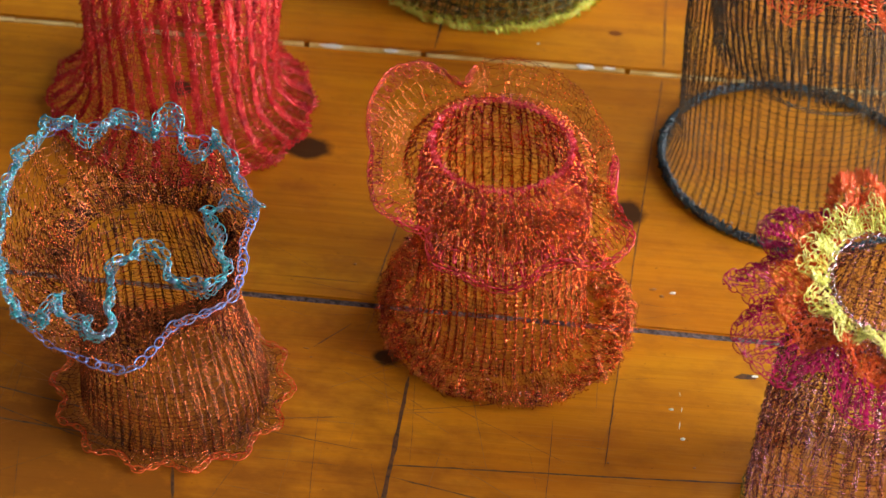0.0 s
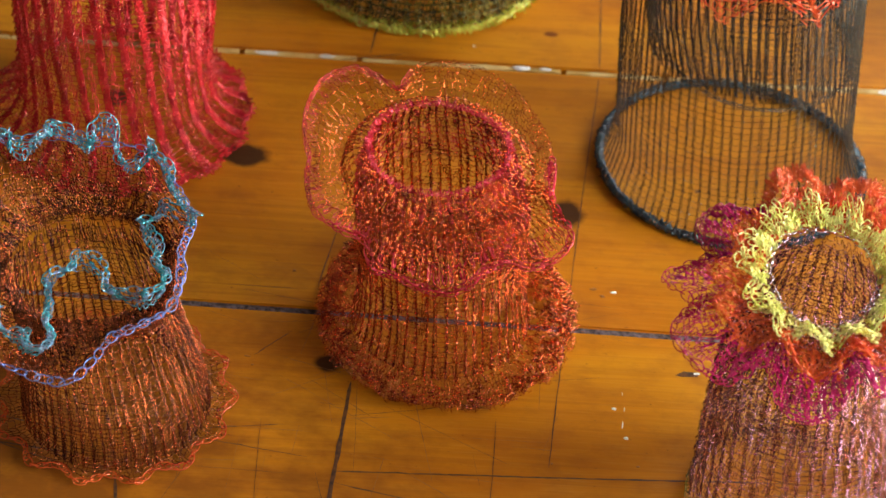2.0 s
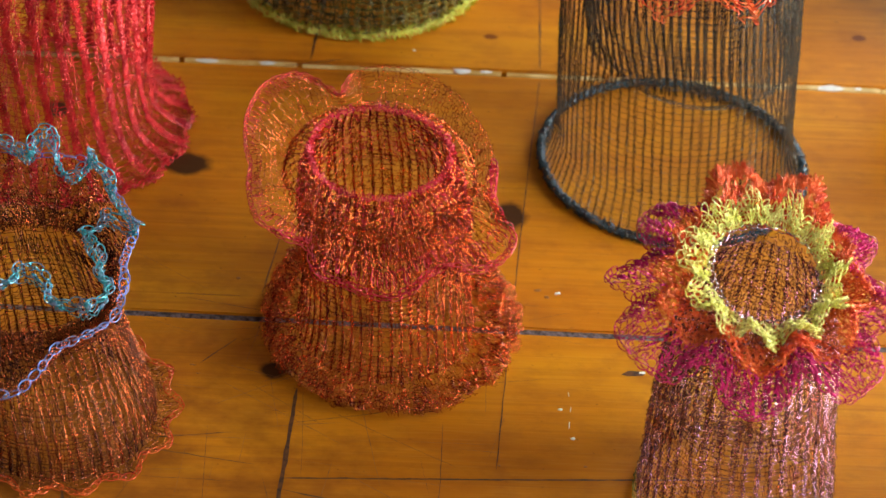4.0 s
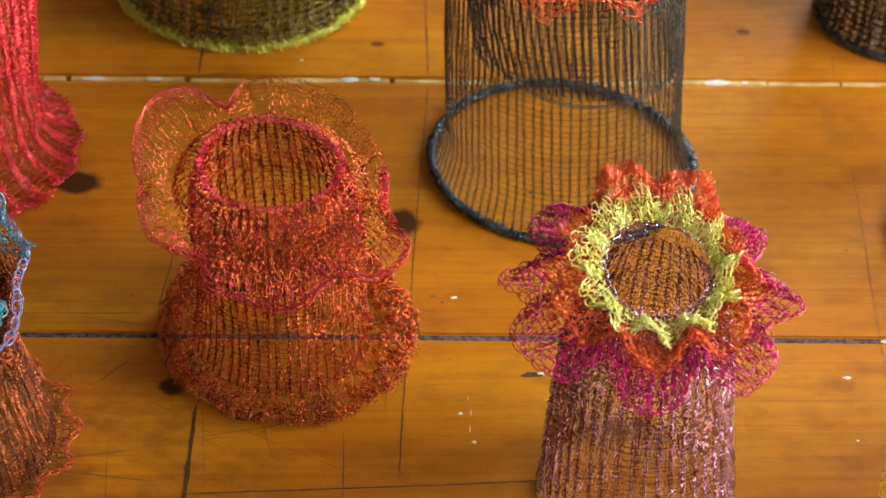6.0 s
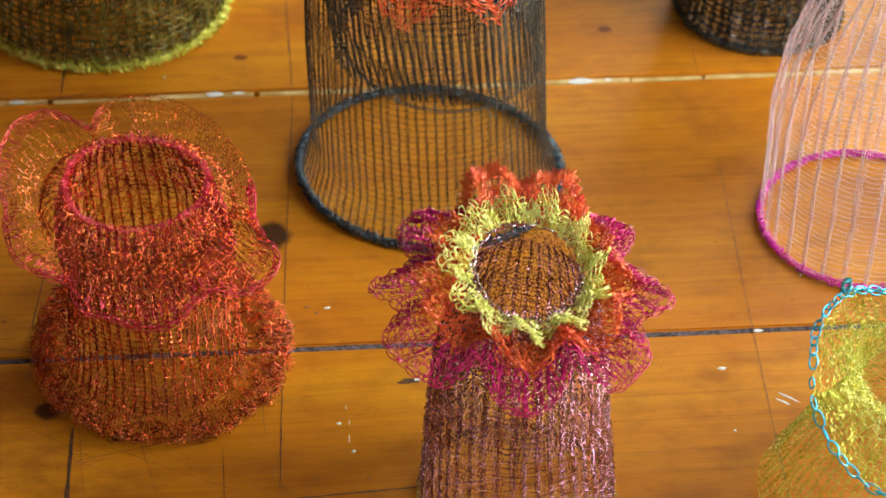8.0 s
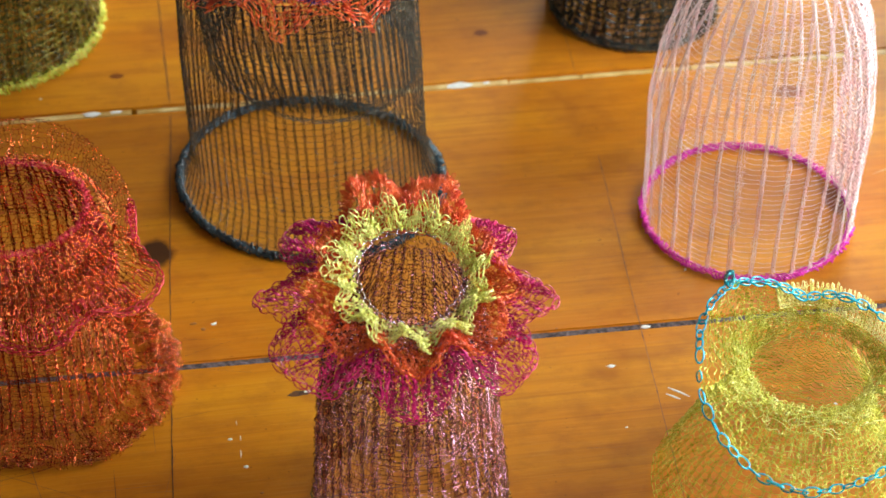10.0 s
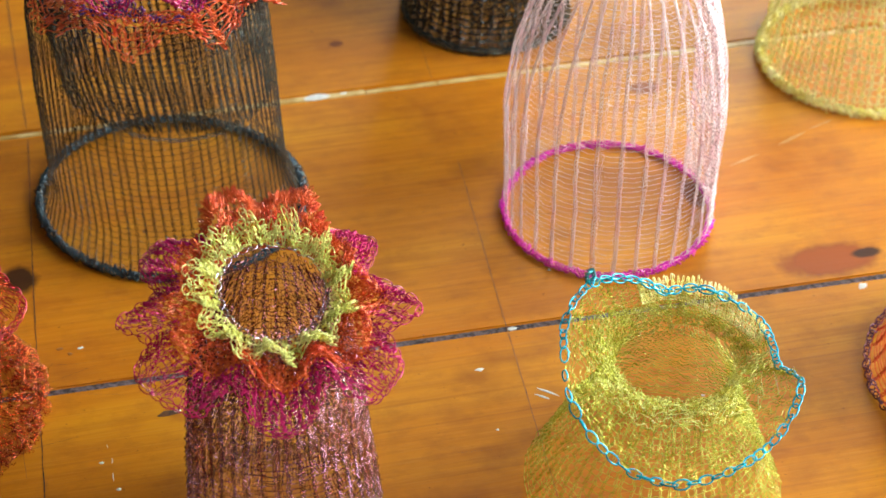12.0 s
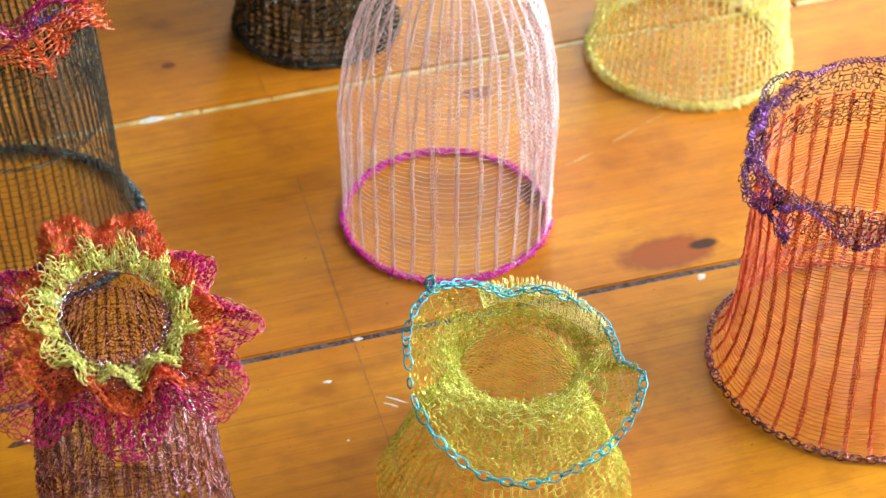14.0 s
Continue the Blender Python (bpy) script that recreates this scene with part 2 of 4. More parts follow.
def polar(rows, centre):
    """A closed edge of angle (degrees), distance (mm), height (mm) as a function of u."""
    rows = sorted(rows)
    ang = np.array([r[0] for r in rows], float)
    u = np.linspace(0, 1, 180, endpoint=False)
    wrap = np.r_[ang - 360, ang, ang + 360]
    cols = [np.interp(u * 360, wrap, np.tile([r[k] for r in rows], 3)) for k in (1, 2)]
    for _ in range(3):
        cols = [(np.roll(c, 1) + 2 * c + np.roll(c, -1)) / 4 for c in cols]
    pts = np.stack([centre[0] + cols[0] / 1000 * np.cos(2 * np.pi * u), centre[1] + cols[0] / 1000 * np.sin(2 * np.pi * u), cols[1] / 1000], 1)
    return around(pts)


def lathe(rows, squash=1.0, ripple=()):
    """A turned surface through rows of centre x, centre y, radius, z. ripple: (count, depth, phase, from v)."""
    prof = along(rows)

    def f(u, v):
        c = prof(np.clip(v, 0, 1))
        a = 2 * np.pi * u
        r = c[..., 2]
        for k, depth, phase, low in ripple:
            r = r * (1 + depth * np.sin(k * a + phase + 2 * v) * np.clip((v - low) / max(1e-6, 1 - low), 0, 1))
        return np.stack([c[..., 0] + r * np.cos(a), c[..., 1] + r * squash * np.sin(a), c[..., 3]], -1)

    return f


def span(inner, outer, lift=0.0, ruffle=(0, 0.0), power=1.0):
    """A collar from one closed curve to another, arched by lift and ruffled towards its edge."""

    def f(u, v):
        v = np.clip(v, 0, 1.05)
        w = (v**power)[..., None]
        p = inner(u) * (1 - w) + outer(u) * w
        p[..., 2] += lift * np.sin(np.pi * np.clip(v, 0, 1)) + ruffle[1] * v**2 * np.sin(2 * np.pi * ruffle[0] * u)
        return p

    return f


LOOP = np.array([(-0.5, -0.06), (-0.28, 0.0), (-0.13, 0.12), (-0.24, 0.55), (-0.2, 1.05), (0, 1.28), (0.2, 1.05), (0.24, 0.55), (0.13, 0.12), (0.28, 0.0)])


def knit(surface, wales, courses, width=1.0, depth=0.0003, loose=0.05, seed=1, sag=0.0, u0=0.0, u1=1.0, skip=0):
    """Rows of knitted loops on a surface(u, v). width: how much of a wale its loop fills (small: ladders with rungs)."""
    rng = np.random.default_rng(seed)
    k = len(LOOP)
    du, dv = LOOP[:, 0].copy(), LOOP[:, 1].copy()
    du[1:] *= width
    if width < 0.8:
        dv[0] -= sag
    wav = rng.normal(0, loose * 1.2, (courses, wales, 1, 2)) + rng.normal(0, loose * 0.3, (courses, wales, k, 2))
    col = rng.normal(0, loose * 1.5, (1, wales, 1))
    U = (np.arange(wales)[None, :, None] + du + col + wav[..., 0]) / wales
    climb = np.arange(wales)[None, :, None] / wales if u1 - u0 > 0.99 else 0.0
    V = (np.arange(courses)[:, None, None] - 0.4 + climb + dv + wav[..., 1]) / (courses + 0.5)
    U, V = U[skip:], V[skip:]
    U, V = u0 + (u1 - u0) * U.reshape(courses - skip, -1), V.reshape(courses - skip, -1)
    P = surface(U, V)
    e = 1e-3
    nrm = np.cross(surface(U + e, V) - P, surface(U, np.minimum(V, 0.99) + e) - surface(U, np.minimum(V, 0.99)))
    nrm /= np.linalg.norm(nrm, axis=-1, keepdims=True) + 1e-12
    lift = np.tile(np.array([0, 0.5, 1, 0.3, -0.6, -1, -0.6, 0.3, 1, 0.5]), wales)
    slack = np.repeat(rng.normal(0, 0.35, (courses - skip, wales)), k, 1)
    P = P + nrm * (depth * (lift + slack))[..., None]
    P[..., 2] = np.maximum(P[..., 2], 0.0004)
    return P.reshape(1, -1, 3) if u1 - u0 > 0.99 else P


def ring(curve, strands, turns, thick, n=420, seed=1, rough=0.25):
    """A crocheted or twisted cord: wires wound about a closed curve."""
    rng = np.random.default_rng(seed)
    u = np.arange(n) / n
    p = curve(u)
    t = np.roll(p, -1, 0) - np.roll(p, 1, 0)
    t /= np.linalg.norm(t, axis=1, keepdims=True)
    b = np.cross(t, (0, 0, 1.0))
    b /= np.linalg.norm(b, axis=1, keepdims=True) + 1e-9
    c = np.cross(t, b)
    out = []
    for s in range(strands):
        a = 2 * np.pi * ((turns + 1 / strands) * u + s / strands) + rng.normal(0, 0.25, n)
        r = thick * (1 + rng.normal(0, rough, n))[:, None]
        out.append(p + r * (np.cos(a)[:, None] * b + np.sin(a)[:, None] * c))
    return np.concatenate(out)[None]


def ribs(surface, count, loops, width, radius, mat, parent, label, lean=0.0, overlap=0.8, seed=1):
    """Upright ribs of a tube, each a column of small knitted loops. width: of a rib's share of the turn."""
    rng = np.random.default_rng(seed)
    a = np.arange(10) * 2 * np.pi / 9
    mid = (np.arange(loops) + 0.5) / loops * 0.985
    for k in range(count):
        sway = np.cumsum(rng.normal(0, 0.012, loops))
        w = width * (1 + rng.normal(0, 0.15, (loops, 1)))
        U = (k + sway[:, None] + 0.5 * w * np.sin(a)) / count
        V = mid[:, None] + overlap / loops * (np.cos(a) + lean * np.sin(a))
        wire_part("rib", surface(U, np.clip(V, 0, 1)), radius, mat, parent, label, closed=False)


def columns(name, surface, count, spread, radius, mat, parent, label="", n=130, top=0.985, seed=1):
    """The upright columns of fine knitting: pairs of wires twisted loop by loop."""
    rng = np.random.default_rng(seed)
    v = np.linspace(0.0, top, n)
    base = (np.arange(count) + rng.normal(0, 0.08, count))[:, None] / count
    drift = np.cumsum(rng.normal(0, 0.012, (count, n)), 1) / count
    swing = spread * np.sin(np.arange(n) * 2.3) / count
    P = np.concatenate([surface(base + drift + side * swing, np.broadcast_to(v, (count, n))) for side in (-1, 1)])
    P[..., 2] = np.maximum(P[..., 2], 0.0005)
    return tagged(wire_part(name, P, radius, mat, parent, label, closed=False), kind="stuff")


def chain(curve, links, size, wide=0.45, u0=0.0, u1=1.0, tilt=0.5, seed=1):
    """Crochet chain: overlapping oval links along a curve."""
    rng = np.random.default_rng(seed)
    u = u0 + (u1 - u0) * (np.arange(links) + 0.5) / links
    p, q = curve(u), curve(u + 0.002)
    t = (q - p) / (np.linalg.norm(q - p, axis=1, keepdims=True) + 1e-12)
    b = np.cross(t, (0, 0, 1.0))
    b /= np.linalg.norm(b, axis=1, keepdims=True) + 1e-9
    c = np.cross(t, b)
    a = np.arange(10) * 2 * np.pi / 10
    swing = (np.where(np.arange(links) % 2, tilt, -tilt) + rng.normal(0, 0.3, links))[:, None, None]
    side = np.cos(swing) * b[:, None] + np.sin(swing) * c[:, None]
    s = size * (1 + rng.normal(0, 0.12, links))[:, None, None]
    return p[:, None] + s * (np.cos(a)[None, :, None] * t[:, None] + wide * np.sin(a)[None, :, None] * side)


def link_parts(links, radius, mat, parent):
    for k in links:
        wire_part("chain_link", np.concatenate([k, k[:2]])[None], radius, mat, parent, closed=False)


def circle(cx, cy, r, z, wob=0.0, k=3, ph=0.0, tilt=(0.0, 0.0)):
    def f(u):
        a = 2 * np.pi * np.asarray(u)
        q = r * (1 + wob * np.sin(k * a + ph))
        return np.stack([cx + q * np.cos(a), cy + q * np.sin(a), z + tilt[0] * np.cos(a) + tilt[1] * np.sin(a)], -1)

    return f


# ---- the room, closed round the table; the table top is z = 0 ----
def wall(name, lo, hi, mat=PLASTER, label="plain grey-brown plaster wall of the room", cat="wall"):
    return tagged(new(name, box(name, lo, hi, mat)), label, cat, kind="structure")


def window_wall(name, lo, hi, axis, a0, a1, z0, z1):
    """A wall with an opening from a0 to a1 along the axis and from z0 to z1, as four solid pieces in one mesh."""
    k = "xy".index(axis)
    bm = bmesh.new()
    for s0, s1, t0, t1 in ((lo[k], a0, lo[2], hi[2]), (a1, hi[k], lo[2], hi[2]), (a0, a1, lo[2], z0), (a0, a1, z1, hi[2])):
        l2, h2 = list(lo), list(hi)
        l2[k], h2[k], l2[2], h2[2] = s0, s1, t0, t1
        made = bmesh.ops.create_cube(bm, size=1)["verts"]
        for v in made:
            v.co = Vector([(p + q) / 2 + c * (q - p) for p, q, c in zip(l2, h2, v.co)])
    me = bpy.data.meshes.new(name)
    bm.to_mesh(me)
    bm.free()
    me.materials.append(PLASTER)
    return tagged(new(name, me), "plain grey-brown plaster wall with a window opening", "wall", kind="structure")


window_wall("wall_north", (-2.2, 1.35, -0.75), (1.25, 1.5, 1.9), "x", 0.55, 1.2, 0.14, 1.18)
window_wall("wall_east", (1.25, -2.15, -0.75), (1.4, 1.5, 1.9), "y", -1.02, 0.32, 0.24, 1.08)
window_wall("wall_south", (-2.2, -2.15, -0.75), (1.25, -2.0, 1.9), "x", 0.28, 1.22, 0.28, 1.52)
wall("wall_west", (-2.35, -2.15, -0.75), (-2.2, 1.5, 1.9))
wall("ceiling", (-2.35, -2.15, 1.9), (1.4, 1.5, 2.0), PLASTER, "plain grey-brown ceiling of the room", "ceiling")
wall("floor", (-2.35, -2.15, -0.85), (1.4, 1.5, -0.75), FLOOR, "brown wooden floor of the room", "floor")

# ---- the table ----
table = thing("table", "old varnished orange pine table with scratched, stained boards", "table")
JOINT = (0.0055, -0.0125)  # the dirty joint runs slightly askew: y = a + b x


def joint(x):
    return JOINT[0] + JOINT[1] * x


def board(lo0, hi0, lo1, hi1):
    """A board from x = -0.95 to 1.15 with its own edge lines."""
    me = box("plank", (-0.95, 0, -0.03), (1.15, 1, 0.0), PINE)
    for v in me.vertices:
        w = (v.co.x + 0.95) / 2.1
        lo, hi = lo0 + (lo1 - lo0) * w, hi0 + (hi1 - hi0) * w
        v.co.y = lo + (hi - lo) * v.co.y
    bm = bmesh.new()
    bm.from_mesh(me)
    bmesh.ops.bevel(bm, geom=bm.edges[:], offset=0.0006, segments=2, affect="EDGES")
    bm.to_mesh(me)
    bm.free()
    return me


j0, j1 = joint(-0.95), joint(1.15)
for e in ((-0.45, -0.3003, -0.45, -0.3003), (-0.2997, -0.1503, -0.2997, -0.1503), (-0.1497, j0 - 0.0013, -0.1497, j1 - 0.0013), (j0 + 0.0013, 0.1483, j1 + 0.0013, 0.1483),
          (0.1517, 0.2997, 0.1517, 0.2997), (0.3003, 0.4497, 0.3003, 0.4497), (0.4503, 0.6, 0.4503, 0.6)):
    part("plank", board(*e), table)
dirt = box("gap_filling", (-0.94, -0.0016, -0.02), (1.14, 0.0016, -0.0007), GAP_DIRT)
for v in dirt.vertices:
    v.co.y += joint(v.co.x)
part("gap_filling", dirt, table, "dark dirt packed in a joint")
part("apron", box("apron", (-0.9, -0.42, -0.12), (1.1, -0.395, -0.0305), PINE, 0.001), table)
part("apron", box("apron", (-0.9, 0.545, -0.12), (1.1, 0.57, -0.0305), PINE, 0.001), table)
for lx in (-0.9, 1.03):
    for ly in (-0.42, 0.5):
        part("leg", box("leg", (lx, ly, -0.75), (lx + 0.07, ly + 0.07, -0.031), PINE, 0.004), table)

rnd = random.Random(7)
# pale fillet strips in the other joint, in uneven lengths
x = -0.6
while x < 0.8:
    length = rnd.uniform(0.012, 0.05)
    top = -0.0001 - rnd.random() * 0.0006
    part("fillet", box("fillet", (x, 0.14845, -0.02), (x + length - rnd.choice((0.0004, 0.0004, 0.002)), 0.15155 - rnd.random() * 0.0006, top), FILLET, 0.0003), table)
    x += length


def flakes(name, spots, mat, label):
    """Small uneven flakes: x, y, half length, half width, turn in degrees."""
    vs, fs = [], []
    r2 = random.Random(3)
    for fx, fy, hl, hw, turn in spots:
        c, s = math.cos(radians(turn)), math.sin(radians(turn))
        base = len(vs)
        n = 9
        rim = [(hl * math.cos(k * 2 * math.pi / n) * r2.uniform(0.7, 1.15), hw * math.sin(k * 2 * math.pi / n) * r2.uniform(0.7, 1.15)) for k in range(n)]
        for z in (0.00002, 0.00012):
            k2 = 1.0 if z < 0.0001 else 0.85
            vs += [(fx + k2 * (c * a - s * b), fy + k2 * (s * a + c * b), z) for a, b in rim]
        vs.append((fx, fy, 0.00014))
        for k in range(n):
            j = (k + 1) % n
            fs += [(base + k, base + j, base + n + j), (base + k, base + n + j, base + n + k), (base + n + k, base + n + j, base + 2 * n)]
    ob = part(name, mesh_of(name, vs, fs, mat), table, label)
    return tagged(ob, kind="stuff")


PAINT = [(0.003, -0.0124, 0.0018, 0.0008, 10), (-0.1544, 0.1497, 0.0048, 0.0014, 0), (-0.1317, 0.1498, 0.0032, 0.0013, 4), (-0.0565, 0.15, 0.0036, 0.0016, -4), (-0.047, 0.1502, 0.0025, 0.0012, 0),
         (0.0868, 0.1496, 0.0056, 0.002, 2), (0.0975, 0.15, 0.0016, 0.001, 0), (-0.024, 0.0257, 0.0014, 0.0007, 10), (-0.0252, -0.0312, 0.0009, 0.0007, 0),
         (-0.0215, -0.0445, 0.0009, 0.0008, 0), (-0.0225, -0.0385, 0.00018, 0.0018, -4), (-0.0217, -0.031, 0.00015, 0.0014, -6), (-0.0222, -0.024, 0.00012, 0.001, 5), (0.1085, -0.0147, 0.0018, 0.0009, 5), (0.1067, -0.0446, 0.0006, 0.0005, 0),
         (0.1802, -0.0437, 0.0008, 0.0005, 0), (0.1285, -0.0305, 0.0042, 0.0005, -40), (0.1262, -0.0325, 0.003, 0.0005, -38), (0.256, -0.0018, 0.0022, 0.0016, 30), (0.1252, 0.0032, 0.0018, 0.0009, 0),
         (-0.075, 0.162, 0.0007, 0.0006, 0), (0.04, 0.0705, 0.0012, 0.0007, 0), (0.147, 0.031, 0.0006, 0.0006, 0), (0.205, -0.03, 0.0005, 0.0004, 0)]
flakes("paint", PAINT, WHITE, "flecks of white paint on the boards")
DARKS = [(0.0005, -0.0128, 0.0042, 0.0016, 4), (-0.1353, 0.0267, 0.0013, 0.001, 0), (-0.031, 0.0268, 0.0022, 0.0013, 0), (-0.028, 0.0235, 0.0016, 0.0014, 0), (-0.148, -0.017, 0.002, 0.0005, -8), (-0.146, -0.021, 0.0009, 0.0006, 0),
         (0.008, 0.083, 0.0018, 0.0016, 0), (0.002, 0.118, 0.0016, 0.0012, 0), (-0.018, -0.057, 0.0012, 0.0008, 0), (-0.046, -0.058, 0.0008, 0.0008, 0), (0.094, 0.0065, 0.0006, 0.0006, 0), (0.07, 0.03, 0.0007, 0.0005, 0), (0.224, 0.074, 0.0006, 0.0005, 0)]
flakes("chip", DARKS[:1], INK, "dark chipped dent in a board")
flakes("dirt", [(a, b, c * 0.6, d * 0.6, e) for a, b, c, d, e in DARKS[1:]], FAINT, "small brown marks on the boards")


def lines(name, rows, mat, label, seed=1):
    """Scratches and scored lines: x0, y0, x1, y1, half width in mm."""
    r2 = random.Random(seed)
    vs, fs = [], []
    for x0, y0, x1, y1, hw in rows:
        d = Vector((x1 - x0, y1 - y0))
        n = max(4, int(d.length / 0.004))
        side = Vector((-d.y, d.x)).normalized()
        base = len(vs)
        bow = r2.uniform(-0.004, 0.004) * d.length
        for k in range(n + 1):
            w = k / n
            q = Vector((x0, y0)) + d * w + side * (bow * math.sin(math.pi * w) + r2.gauss(0, 0.00006))
            h = hw / 1000 * r2.uniform(0.55, 1.2) * (0.25 if k in (0, n) else 1)
            vs += [(*(q + side * h), 0.00008), (*(q - side * h), 0.00008)]
        fs += [(base + 2 * k, base + 2 * k + 1, base + 2 * k + 3, base + 2 * k + 2) for k in range(n)]
    return tagged(part(name, mesh_of(name, vs, fs, mat), table, label), kind="stuff")


SCORED = [(-0.1128, -0.0262, -0.1175, -0.085, 0.75), (-0.0265, 0.147, -0.047, -0.06, 0.2), (-0.0263, 0.153, -0.02, 0.3, 0.25), (-0.116, -0.067, 0.03, -0.0605, 0.3), (-0.116, -0.072, -0.08, -0.08, 0.25), 
          (-0.252, -0.0455, -0.202, -0.0565, 0.3), (-0.25, -0.06, -0.2, -0.066, 0.35), (-0.16, -0.0515, -0.1335, -0.0475, 0.22), (-0.16, -0.056, -0.125, -0.0615, 0.2), (-0.26, -0.05, -0.2, -0.072, 0.2), (-0.146, -0.0165, -0.134, -0.0035, 0.2), (-0.185, -0.075, -0.183, -0.09, 0.6),
          (-0.127, 0.018, -0.12, 0.06, 0.2), (-0.115, 0.153, -0.11, 0.2, 0.5), (-0.126, 0.148, -0.1, 0.155, 0.3)]
r3 = random.Random(11)
THIN = [(0.131, 0.1, 0.117, -0.09, 0.2), (0.134, 0.152, 0.142, 0.3, 0.18)]
for _ in range(150):
    sx, sy, ang = r3.uniform(-0.28, -0.04), r3.uniform(-0.13, 0.02), r3.choice((-8, -4, 4, 80, 86, 95, 30, 150)) + r3.gauss(0, 5)
    ln = r3.uniform(0.008, 0.05)
    THIN.append((sx, sy, sx + ln * math.cos(radians(ang)), sy + ln * math.sin(radians(ang)), r3.uniform(0.04, 0.12)))
for _ in range(40):
    sx, sy, ang = r3.uniform(-0.3, 0.4), r3.uniform(-0.13, 0.25), r3.gauss(-3, 6)
    ln = r3.uniform(0.01, 0.05)
    THIN.append((sx, sy, sx + ln * math.cos(radians(ang)), sy + ln * math.sin(radians(ang)), r3.uniform(0.03, 0.08)))
for k, row in enumerate(SCORED):
    lines("scored_line", [row], INK, "dark scored line", k)
lines("scratch", THIN[2:62], INK, "thin dark scratches in the varnish", 5)
lines("scratch", THIN[:2] + THIN[62:], FAINT, "thin brown scratches in the varnish", 3)
PALE = [(0.232, 0.0745, 0.245, 0.079, 0.5), (0.255, 0.083, 0.268, 0.0885, 0.6), (0.27, 0.09, 0.282, 0.094, 0.4), (0.212, -0.02, 0.206, -0.05, 0.35), (0.3, 0.03, 0.33, 0.05, 0.5), (0.31, 0.16, 0.36, 0.165, 0.7)]
lines("scuff", PALE, SCUFF, "pale scuffs worn into the varnish", 4)

GROUP = "knitted wire vessels on the table"


# the brim's edge: angle in degrees, distance and height in mm
COPPER_EDGE = [(185, 42, 56), (158, 48, 60), (140, 51, 62), (127, 48, 63), (120, 42, 61), (114, 33, 59), (102, 43, 62), (90, 44, 63), (76, 44, 63), (62, 43, 62), (33, 38, 61), (6, 38, 60), (-12, 39, 57),
               (-24, 42, 52), (-27, 52, 50), (-37, 54, 46), (-47, 51, 43), (-56, 44, 45), (-67, 43, 43), (-75, 47, 41), (-84, 49, 40), (-104, 45, 42), (-115, 47, 44), (-122, 39, 48), (-131, 43, 50), (-143, 48, 53)]


